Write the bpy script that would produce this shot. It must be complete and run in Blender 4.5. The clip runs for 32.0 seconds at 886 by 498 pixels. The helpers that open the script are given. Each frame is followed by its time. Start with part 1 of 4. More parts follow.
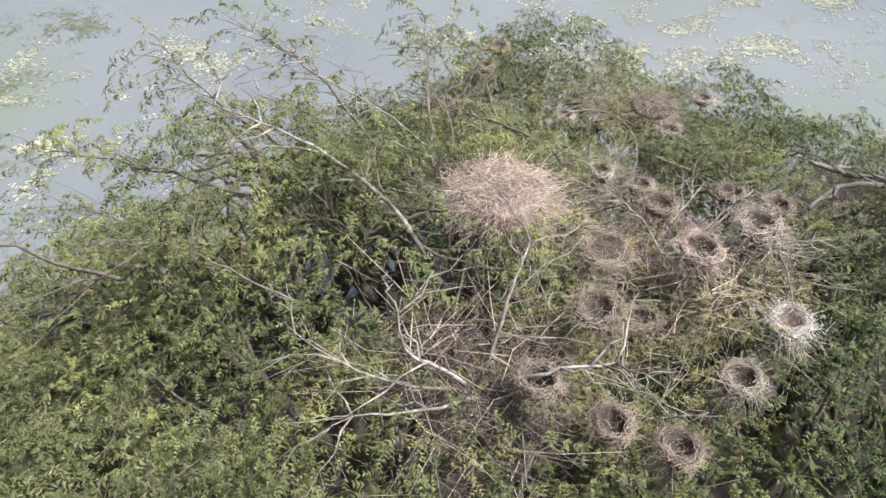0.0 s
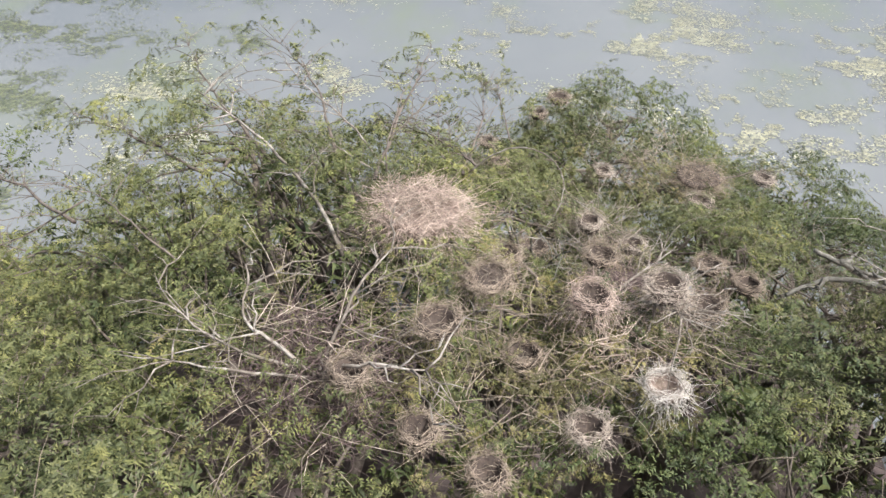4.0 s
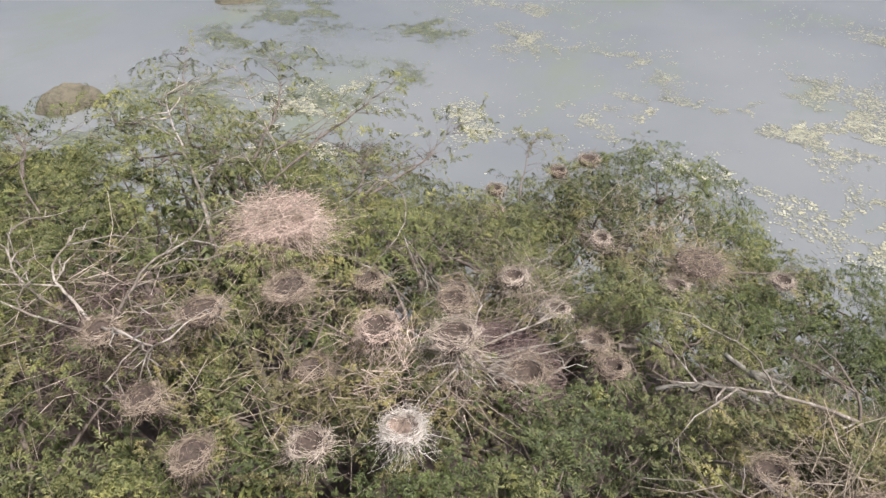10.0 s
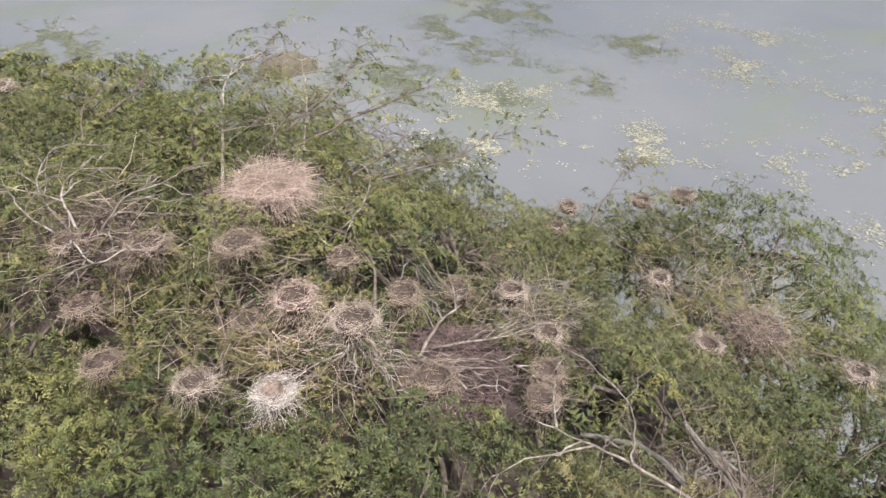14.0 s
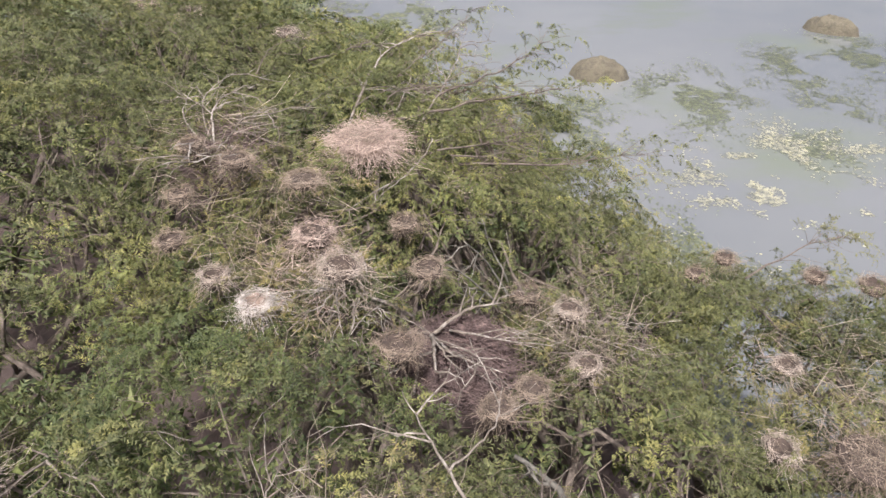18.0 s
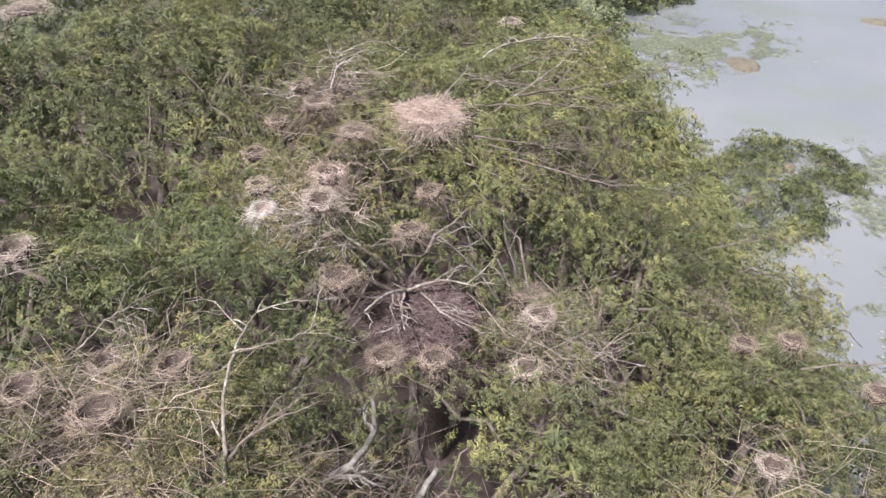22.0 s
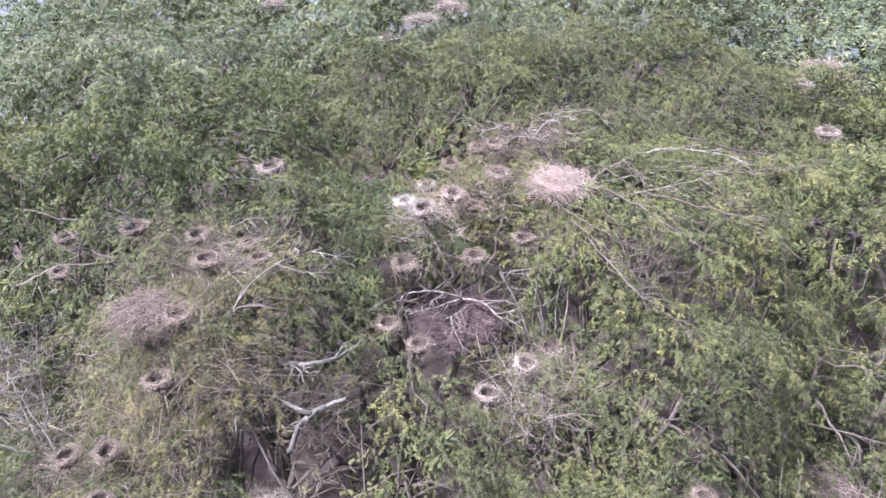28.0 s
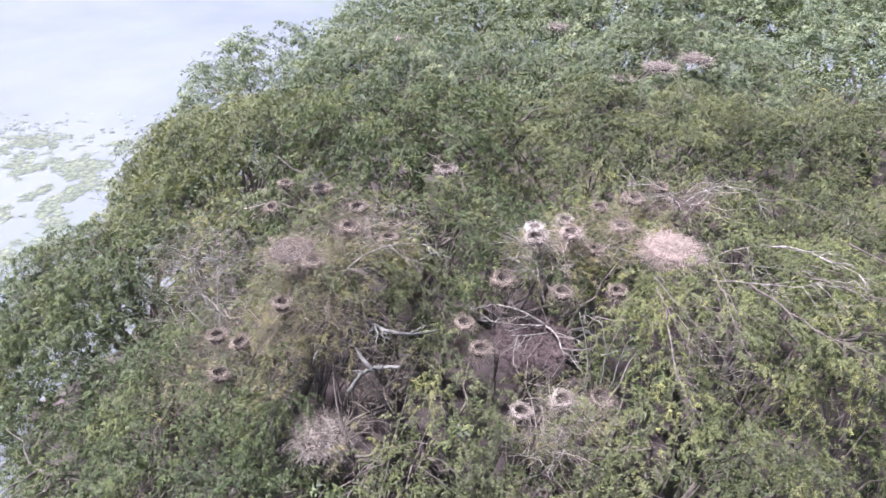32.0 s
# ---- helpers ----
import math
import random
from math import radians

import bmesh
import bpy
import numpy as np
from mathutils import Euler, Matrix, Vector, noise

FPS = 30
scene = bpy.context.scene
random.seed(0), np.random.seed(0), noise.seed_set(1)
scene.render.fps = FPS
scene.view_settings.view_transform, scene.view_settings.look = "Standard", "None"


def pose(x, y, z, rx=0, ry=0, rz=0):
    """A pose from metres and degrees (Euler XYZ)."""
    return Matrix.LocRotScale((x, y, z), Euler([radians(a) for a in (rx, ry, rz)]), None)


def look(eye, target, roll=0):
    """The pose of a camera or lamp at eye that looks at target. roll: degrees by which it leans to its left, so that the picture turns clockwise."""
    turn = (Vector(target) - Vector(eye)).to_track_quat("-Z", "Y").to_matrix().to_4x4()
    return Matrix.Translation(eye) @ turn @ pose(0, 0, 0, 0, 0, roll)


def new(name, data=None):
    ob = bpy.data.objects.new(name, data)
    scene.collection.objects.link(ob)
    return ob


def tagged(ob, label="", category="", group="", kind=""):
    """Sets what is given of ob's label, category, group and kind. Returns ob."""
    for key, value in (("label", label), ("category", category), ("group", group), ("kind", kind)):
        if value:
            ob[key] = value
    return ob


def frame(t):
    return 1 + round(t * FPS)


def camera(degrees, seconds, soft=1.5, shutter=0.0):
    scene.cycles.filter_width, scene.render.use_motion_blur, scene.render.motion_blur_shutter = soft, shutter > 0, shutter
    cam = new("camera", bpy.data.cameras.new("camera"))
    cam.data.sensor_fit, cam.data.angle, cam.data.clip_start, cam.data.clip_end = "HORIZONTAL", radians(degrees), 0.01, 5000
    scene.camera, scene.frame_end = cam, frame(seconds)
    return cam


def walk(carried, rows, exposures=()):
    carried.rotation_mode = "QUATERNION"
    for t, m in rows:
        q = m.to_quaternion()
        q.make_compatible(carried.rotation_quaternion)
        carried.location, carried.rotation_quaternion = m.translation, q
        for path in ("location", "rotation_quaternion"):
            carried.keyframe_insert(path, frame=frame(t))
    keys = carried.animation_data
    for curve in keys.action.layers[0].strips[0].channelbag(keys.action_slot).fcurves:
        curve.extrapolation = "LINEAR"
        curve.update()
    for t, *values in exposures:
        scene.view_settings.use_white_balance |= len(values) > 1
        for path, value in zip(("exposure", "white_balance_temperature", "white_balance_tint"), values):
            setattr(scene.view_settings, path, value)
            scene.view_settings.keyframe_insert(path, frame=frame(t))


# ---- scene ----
cam = camera(64.7, 32.0, soft=1.5)
METRES, EYE, TILT, LEAN, TURN = 23.0, 12.0, -43.83, 0.0, 0.0
ROWS = [
    (0.0, 0.0, 0.0, 0.0, 0.0, 0.0, -0.0),
    (0.5, 0.0106, -0.0021, -0.0019, 1.49, 3.2, -1.4),
    (1.0, 0.0222, -0.0042, -0.0041, 2.8, 3.76, -2.7),
    (1.5, 0.0329, -0.0053, -0.0052, 4.12, 3.7, -3.97),
    (2.0, 0.0447, -0.0061, -0.0064, 5.73, 3.67, -5.49),
    (2.5, 0.0552, -0.0064, -0.0067, 7.17, 3.51, -6.89),
    (3.0, 0.0672, -0.0065, -0.007, 8.83, 3.34, -8.41),
    (3.5, 0.0779, -0.0061, -0.0071, 10.29, 3.15, -9.8),
    (5.5, 0.1238, -0.0006, -0.002, 15.1, 3.43, -14.42),
    (6.0, 0.1351, 0.0016, 0.0, 16.04, 4.63, -15.27),
    (6.5, 0.1455, 0.0037, 0.0024, 16.99, 5.52, -16.07),
    (7.0, 0.1565, 0.0064, 0.0053, 17.92, 5.28, -16.83),
    (7.5, 0.1662, 0.009, 0.0081, 18.89, 5.01, -17.7),
    (8.0, 0.1767, 0.0121, 0.0112, 20.21, 4.65, -18.78),
    (8.5, 0.1863, 0.015, 0.0144, 21.67, 4.2, -19.94),
    (9.0, 0.1968, 0.0184, 0.0182, 23.24, 3.66, -21.14),
    (9.5, 0.2064, 0.0218, 0.0217, 24.79, 3.1, -22.31),
    (10.0, 0.2168, 0.026, 0.0259, 26.62, 2.39, -23.67),
    (10.5, 0.2266, 0.0305, 0.0302, 28.34, 1.71, -24.88),
    (11.0, 0.2368, 0.0364, 0.0353, 30.18, 0.97, -26.1),
    (11.5, 0.2465, 0.0417, 0.0406, 31.87, 0.28, -27.23),
    (12.0, 0.2563, 0.0483, 0.0469, 34.19, -0.77, -28.69),
    (12.5, 0.2648, 0.0548, 0.0533, 37.38, -2.34, -30.62),
    (13.0, 0.2737, 0.0618, 0.0605, 40.59, -4.04, -32.39),
    (13.5, 0.2823, 0.0693, 0.067, 43.31, -5.44, -33.74),
    (14.0, 0.2917, 0.0781, 0.0744, 46.57, -7.16, -35.22),
    (14.5, 0.2997, 0.0865, 0.0818, 50.8, -9.58, -36.94),
    (16.5, 0.3275, 0.129, 0.1171, 69.97, -21.44, -41.61),
    (17.0, 0.3328, 0.1396, 0.1266, 74.72, -24.53, -42.43),
    (17.5, 0.3371, 0.1499, 0.1361, 79.85, -27.95, -43.02),
    (18.0, 0.341, 0.1616, 0.1468, 85.38, -31.65, -43.39),
    (18.5, 0.3437, 0.1724, 0.1576, 90.8, -35.37, -43.5),
    (19.0, 0.3461, 0.1856, 0.1712, 96.54, -39.38, -43.29),
    (19.5, 0.3478, 0.199, 0.1839, 101.69, -42.82, -42.91),
    (20.0, 0.3484, 0.2148, 0.1991, 107.72, -46.87, -42.04),
    (20.5, 0.3482, 0.2291, 0.2135, 112.26, -49.93, -41.26),
    (21.0, 0.3472, 0.2438, 0.2287, 117.14, -53.03, -40.32),
    (21.5, 0.3448, 0.2571, 0.2447, 121.71, -56.03, -39.02),
    (22.0, 0.3415, 0.2717, 0.2612, 126.29, -58.8, -37.57),
    (22.5, 0.3372, 0.2832, 0.277, 130.59, -61.39, -35.98),
    (23.0, 0.3319, 0.2946, 0.295, 135.4, -64.03, -33.98),
    (23.5, 0.3257, 0.3034, 0.3123, 139.25, -66.16, -32.07),
    (24.0, 0.318, 0.312, 0.3312, 143.21, -68.3, -30.01),
    (24.5, 0.3099, 0.3192, 0.348, 146.53, -69.97, -28.08),
    (26.5, 0.2655, 0.3497, 0.4064, 158.54, -74.47, -19.42),
    (27.0, 0.2525, 0.3557, 0.4199, 161.57, -75.35, -17.06),
    (27.5, 0.2394, 0.3608, 0.4318, 164.31, -76.03, -14.81),
    (28.0, 0.2245, 0.3655, 0.4439, 167.2, -76.67, -12.31),
    (28.5, 0.2103, 0.3692, 0.4541, 169.84, -77.1, -9.98),
    (29.0, 0.1943, 0.3728, 0.4643, 172.68, -77.43, -7.43),
    (29.5, 0.1797, 0.3752, 0.4731, 175.27, -77.64, -5.1),
    (30.0, 0.1632, 0.3772, 0.4823, 178.08, -77.74, -2.52),
    (30.5, 0.1476, 0.3783, 0.4901, 180.71, -77.73, -0.13),
    (31.0, 0.1305, 0.3785, 0.498, 183.65, -77.63, 2.52),
    (31.5, 0.1141, 0.3783, 0.5044, 186.4, -77.38, 5.01),
    (32.0, 0.0961, 0.3774, 0.5105, 189.41, -76.93, 7.68),
]
walk(cam, [(t, pose(0, 0, EYE, TILT, LEAN, TURN) @ pose(METRES * x, METRES * y, METRES * z, 90 + pitch, roll, yaw)) for t, x, y, z, yaw, pitch, roll in ROWS], [(0.0, 0.93, 6150, 10), (6.0, 0.77, 6400, 11), (9.0, 0.69, 6450, 13), (14.0, 0.68, 6450, 15), (19.0, 0.82, 6450, 17), (24.0, 1.21, 5900, 19), (28.0, 1.53, 5500, 25), (32.0, 1.52, 5600, 23)])

# ---- light ----
world = bpy.data.worlds.new("hazy_sky")
scene.world = world
world.use_nodes = True
wn = world.node_tree
sky = wn.nodes.new("ShaderNodeTexSky")
sky.sky_type = "NISHITA"
sky.sun_disc = False
SUN_ELEVATION, SUN_AZIMUTH = 60.0, 100.0
sky.sun_elevation, sky.sun_rotation = radians(SUN_ELEVATION), radians(SUN_AZIMUTH)
sky.air_density, sky.dust_density, sky.ozone_density = 1.0, 8.0, 0.8
backlight = wn.nodes["Background"]
backlight.inputs["Strength"].default_value = 0.082
wn.links.new(sky.outputs["Color"], backlight.inputs["Color"])
sun_data = bpy.data.lights.new("sun", "SUN")
sun_data.energy, sun_data.angle, sun_data.color = 4.5, radians(3), (1.0, 0.96, 0.91)
sun = new("sun", sun_data)
sun_way = Vector((math.sin(radians(SUN_AZIMUTH)) * math.cos(radians(SUN_ELEVATION)), math.cos(radians(SUN_AZIMUTH)) * math.cos(radians(SUN_ELEVATION)), math.sin(radians(SUN_ELEVATION))))
sun.matrix_world = look(sun_way * 60, (0, 0, 0))


# ---- materials ----
def material(name, rough=0.8):
    m = bpy.data.materials.new(name)
    m.use_nodes = True
    b = m.node_tree.nodes["Principled BSDF"]
    b.inputs["Roughness"].default_value = rough
    return m, m.node_tree, b


def ramp(nt, source, stops):
    r = nt.nodes.new("ShaderNodeValToRGB")
    e = r.color_ramp.elements
    while len(e) < len(stops):
        e.new(0.5)
    for i, (at, col) in enumerate(stops):
        e[i].position, e[i].color = at, (*col, 1)
    nt.links.new(source, r.inputs["Fac"])
    return r.outputs["Color"]


def noise_tex(nt, scale, detail=3.0, rough=0.55, stretch=None, world_space=True):
    n = nt.nodes.new("ShaderNodeTexNoise")
    n.inputs["Scale"].default_value, n.inputs["Detail"].default_value, n.inputs["Roughness"].default_value = scale, detail, rough
    if world_space:
        g = nt.nodes.new("ShaderNodeNewGeometry")
        source = g.outputs["Position"]
    else:
        g = nt.nodes.new("ShaderNodeTexCoord")
        source = g.outputs["Object"]
    if stretch:
        mp = nt.nodes.new("ShaderNodeMapping")
        mp.inputs["Scale"].default_value = stretch
        nt.links.new(source, mp.inputs["Vector"])
        source = mp.outputs["Vector"]
    nt.links.new(source, n.inputs["Vector"])
    return n.outputs["Fac"]


def blend(nt, fac, a, b, kind="MIX"):
    m = nt.nodes.new("ShaderNodeMix")
    m.data_type, m.blend_type = "RGBA", kind
    for value, socket in ((fac, m.inputs[0]), (a, m.inputs[6]), (b, m.inputs[7])):
        if isinstance(value, (int, float)):
            socket.default_value = value
        elif isinstance(value, tuple):
            socket.default_value = (*value, 1)
        else:
            nt.links.new(value, socket)
    return m.outputs[2]


def bump(nt, b, height, strength, distance):
    n = nt.nodes.new("ShaderNodeBump")
    n.inputs["Strength"].default_value, n.inputs["Distance"].default_value = strength, distance
    nt.links.new(height, n.inputs["Height"])
    nt.links.new(n.outputs["Normal"], b.inputs["Normal"])


def island_random(nt):
    return nt.nodes.new("ShaderNodeNewGeometry").outputs["Random Per Island"]


def leaf_material(name, dark, mid, light):
    m, nt, b = material(name, 0.6)
    patch = noise_tex(nt, 0.9, 4.0, 0.6)
    base = ramp(nt, patch, [(0.30, dark), (0.5, mid), (0.70, light)])
    # young bright shoots beside old dull ones, branch by branch
    shoots = ramp(nt, noise_tex(nt, 4.5, 2.0, 0.6), [(0.34, (0.42, 0.45, 0.50)), (0.50, (0.95, 0.95, 0.92)), (0.66, (1.60, 1.50, 1.20))])
    base = blend(nt, 1.0, base, shoots, "MULTIPLY")
    grain = ramp(nt, island_random(nt), [(0.0, tuple(c * 0.50 for c in mid)), (0.55, mid), (0.9, light), (1.0, tuple(min(c * 1.35, 1) for c in light))])
    nt.links.new(blend(nt, 0.38, base, grain), b.inputs["Base Color"])
    b.inputs["Specular IOR Level"].default_value = 0.3
    tr = nt.nodes.new("ShaderNodeBsdfTranslucent")
    nt.links.new(blend(nt, 1.0, base, (1.1, 1.2, 0.70), "MULTIPLY"), tr.inputs["Color"])
    mix = nt.nodes.new("ShaderNodeMixShader")
    mix.inputs[0].default_value = 0.2
    nt.links.new(b.outputs[0], mix.inputs[1])
    nt.links.new(tr.outputs[0], mix.inputs[2])
    nt.links.new(mix.outputs[0], nt.nodes["Material Output"].inputs["Surface"])
    return m


def bark_material(name, dark, light, scale=14.0, stain=None):
    m, nt, b = material(name, 0.9)
    col = ramp(nt, noise_tex(nt, scale, 5.0, 0.65), [(0.3, dark), (0.7, light)])
    if stain:
        spots = ramp(nt, noise_tex(nt, 5.0, 4.0, 0.7), [(0.5, (0, 0, 0)), (0.62, (1, 1, 1))])
        col = blend(nt, spots, col, stain)
    nt.links.new(col, b.inputs["Base Color"])
    bump(nt, b, noise_tex(nt, scale * 2.2, 4.0, 0.6, (1, 1, 0.3)), 0.5, 0.01)
    return m


def stick_material(name, dark, mid, light):
    m, nt, b = material(name, 0.9)
    col = ramp(nt, island_random(nt), [(0.0, dark), (0.5, mid), (1.0, light)])
    col = blend(nt, 0.35, col, ramp(nt, noise_tex(nt, 9.0, 3.0), [(0.35, dark), (0.65, light)]))
    nt.links.new(col, b.inputs["Base Color"])
    return m


LEAF = leaf_material("feathery_leaf_green", (0.037, 0.053, 0.027), (0.119, 0.138, 0.060), (0.281, 0.278, 0.106))
# also backs the gaps inside every crown, where its darkness stands for shade
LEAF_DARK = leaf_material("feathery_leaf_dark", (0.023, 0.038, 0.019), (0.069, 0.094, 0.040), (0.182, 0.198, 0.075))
# paler and greyer than LEAF: aerial haze put into the leaf colour
LEAF_HAZE = leaf_material("feathery_leaf_haze", (0.058, 0.082, 0.050), (0.136, 0.168, 0.100), (0.240, 0.264, 0.150))
LEAF_OLIVE = leaf_material("feathery_leaf_olive", (0.052, 0.058, 0.032), (0.139, 0.145, 0.070), (0.302, 0.288, 0.128))
LEAF_MID = leaf_material("feathery_leaf_mid", (0.031, 0.044, 0.024), (0.096, 0.112, 0.052), (0.224, 0.225, 0.093))
LEAF_DRY = leaf_material("feathery_leaf_drying", (0.083, 0.084, 0.044), (0.161, 0.152, 0.075), (0.281, 0.250, 0.119))
BARK = bark_material("grey_brown_bark", (0.060, 0.047, 0.038), (0.185, 0.158, 0.135))
DEAD = bark_material("bleached_dead_wood", (0.095, 0.080, 0.066), (0.235, 0.210, 0.180), 10.0, (0.33, 0.31, 0.28))
TWIG = stick_material("bare_twig", (0.05, 0.040, 0.031), (0.115, 0.093, 0.072), (0.26, 0.22, 0.175))
TWIG_PALE = stick_material("dry_pale_twig", (0.09, 0.074, 0.055), (0.21, 0.178, 0.138), (0.42, 0.37, 0.30))
TWIG_PURPLE = stick_material("dry_purple_brown_twig", (0.044, 0.030, 0.030), (0.104, 0.073, 0.070), (0.215, 0.160, 0.150))
STICK_PINK = stick_material("nest_stick_russet", (0.17, 0.122, 0.102), (0.42, 0.325, 0.275), (0.70, 0.59, 0.51))
STICK_BROWN = stick_material("nest_stick_brown", (0.09, 0.070, 0.054), (0.245, 0.195, 0.15), (0.50, 0.42, 0.335))
LIMB_GREY = bark_material("weathered_grey_limb", (0.060, 0.057, 0.048), (0.150, 0.145, 0.127), 9.0, (0.20, 0.195, 0.172))
STICK_GREY = stick_material("nest_stick_grey", (0.15, 0.122, 0.10), (0.37, 0.312, 0.26), (0.64, 0.57, 0.49))
STICK_WHITE = stick_material("nest_stick_whitewashed", (0.26, 0.235, 0.205), (0.52, 0.485, 0.44), (0.76, 0.735, 0.69))
# near-black: the cup's shade and its dark bird, put into the colour
LINING = bark_material("nest_lining_shaded", (0.030, 0.023, 0.020), (0.085, 0.064, 0.052), 30.0)
LINING_PALE = bark_material("nest_lining_pale", (0.13, 0.098, 0.08), (0.29, 0.23, 0.195), 30.0)


# ---- the lie of the canopy ----
class Field:
    """Smooth value noise in the plane."""

    def __init__(self, seed):
        self.g = np.random.RandomState(seed).rand(64, 64)

    def __call__(self, x, y, size):
        u, v = np.asarray(x, float) / size, np.asarray(y, float) / size
        i, j = np.floor(u).astype(int), np.floor(v).astype(int)
        a, b = u - i, v - j
        a, b = a * a * (3 - 2 * a), b * b * (3 - 2 * b)
        g = self.g
        p = lambda m, n: g[(i + m) % 64, (j + n) % 64]
        return (p(0, 0) * (1 - a) + p(1, 0) * a) * (1 - b) + (p(0, 1) * (1 - a) + p(1, 1) * a) * b - 0.5


FA, FB, FC, FD = Field(3), Field(5), Field(8), Field(13)

# crowns: name of the stand, centre x, y, radius, height of the top, drop to the rim, leaf sprays per square metre, spray size
CROWNS = [
    (-0.6, 4.0, 4.1, 8.52, 3.0, 56, 0.75), (2.6, 2.9, 3.2, 8.00, 1.7, 54, 0.73), (5.4, 3.9, 3.4, 8.30, 3.0, 50, 0.73),
    (3.4, 6.2, 2.6, 7.30, 2.4, 52, 0.75), (1.6, 9.4, 3.9, 6.15, 2.0, 54, 0.77), (-2.0, 7.6, 3.1, 5.80, 3.0, 42, 0.85),
    (2.0, 11.7, 2.5, 5.80, 1.6, 36, 0.80), (7.6, 5.8, 3.2, 6.20, 2.4, 52, 0.81), (5.7, 8.9, 3.1, 5.60, 2.2, 56, 0.81),
    (9.9, 6.6, 2.8, 4.70, 2.2, 30, 1.00),
]
CROWNS += [
    (-5.2, 6.4, 2.9, 5.00, 2.8, 30, 1.00), (5.6, 0.4, 3.9, 8.20, 1.3, 46, 0.95), (1.4, -1.2, 4.2, 8.50, 1.2, 58, 0.82),
    (-3.9, -0.4, 4.4, 8.60, 1.5, 52, 0.85), (10.4, -1.4, 4.6, 7.30, 3.4, 46, 1.05), (11.4, 3.1, 4.2, 5.80, 2.8, 54, 1.05),
    (0.7, 6.9, 2.4, 7.05, 1.7, 44, 0.82), (-8.0, 2.2, 4.5, 7.30, 3.4, 26, 1.20), (7.2, -6.6, 5.0, 8.10, 2.2, 25, 1.25),
    (-0.4, -5.4, 5.2, 8.90, 1.6, 25, 1.25),
]
CROWNS += [
    (-6.8, -6.6, 5.2, 8.80, 1.6, 18, 1.40), (-13.2, -1.6, 5.4, 7.80, 4.2, 15, 1.50), (12.8, -8.2, 4.5, 6.80, 3.6, 16, 1.45),
    (8.6, -14.6, 6.0, 7.60, 3.6, 12, 1.65), (1.2, -14.4, 6.0, 8.40, 1.9, 12, 1.65), (-7.2, -14.0, 6.4, 8.60, 1.9, 10, 1.75),
    (-15.2, -9.6, 6.4, 8.40, 3.8, 10, 1.75), (-2.6, -22.6, 6.6, 8.20, 3.6, 8, 2.00), (-12.4, -20.0, 7.0, 8.60, 3.6, 7, 2.10),
    (7.4, -22.4, 5.4, 7.20, 4.0, 8, 2.00),
]
CROWNS += [(-22.0, -14.0, 6.6, 8.00, 4.2, 6, 2.20), (-23.5, -4.5, 5.0, 6.60, 4.0, 8, 1.90), (-32.0, -8.0, 6.5, 7.00, 4.0, 5, 2.40), (9.3, 2.0, 2.7, 6.40, 1.8, 40, 1.00), (-0.5, 6.3, 2.3, 7.65, 1.9, 46, 0.78), (-4.7, 8.8, 2.2, 4.30, 2.2, 32, 0.95), (6.1, 7.1, 1.5, 6.20, 1.6, 44, 0.80), (-38.5, -4.5, 5.2, 6.50, 5.0, 6, 2.20), (-7.4, 6.8, 3.0, 3.50, 2.6, 25, 1.00), (-11.6, 4.8, 3.0, 3.40, 2.2, 22, 1.30), (4.6, 11.0, 2.4, 5.30, 1.6, 54, 0.80),
           # the last two are low plants on the water's surface, built as trees
           (-14.6, 8.2, 2.4, 0.75, 0.45, 25, 1.05), (-17.6, 9.2, 2.2, 0.65, 0.40, 25, 1.05)]
# swells and dips of the leafy roof: centre, radius, rise
SWELLS = [(-2.1, 5.5, 1.0, 0.65), (-0.6, 6.9, 0.9, -0.65), (-0.5, 0.1, 1.3, 0.75), (2.7, 1.0, 1.1, -0.60), (-3.2, 0.6, 1.0, -0.85), (2.9, -3.6, 1.4, -0.85),
          (7.1, -3.6, 1.5, 0.90), (8.7, -0.2, 1.5, 1.10), (-8.9, -0.2, 1.8, 1.00), (9.8, 5.2, 1.0, -0.50), (-0.6, 1.7, 0.8, 0.45),
          (1.6, 11.3, 0.7, 0.35), (6.8, 4.7, 0.8, -0.50), (5.1, 3.6, 0.8, -0.50), (4.4, 5.75, 0.6, -0.65), (-3.2, 8.5, 0.9, -1.20), (-3.8, 4.6, 1.0, 0.50),
          (-6.1, 4.1, 1.2, 0.50), (7.8, 5.5, 0.6, -0.50), (-1.0, 4.1, 0.6, -0.30), (2.95, 7.5, 0.6, -0.45)]


def domes(x, y):
    x, y = np.asarray(x, float), np.asarray(y, float)
    out = []
    for cx, cy, r, top, drop, _, _ in CROWNS:
        wob = 1 + 0.28 * FD(x + cx, y - cy, 2.6)
        d = np.hypot(x - cx, y - cy) / r / wob
        out.append(np.where(d < 1.0, top - drop * d ** 2.4, -9.0))
    rise = sum(dz * np.exp(-((x - sx) ** 2 + (y - sy) ** 2) / r ** 2) for sx, sy, r, dz in SWELLS)
    out = np.array(out)
    return np.where(out > -5, out + rise, out)


def canopy(x, y):
    """The height of the leaves' upper side, and the crown to which they belong (-9: open water)."""
    z = domes(x, y)
    top = z.max(0)
    puffs = 0.95 * FA(x, y, 1.5) + 0.80 * FB(x, y, 0.75) + 0.26 * FC(x, y, 0.4) - 0.05
    return np.where(top > -5, top + puffs, -9.0), z.argmax(0)


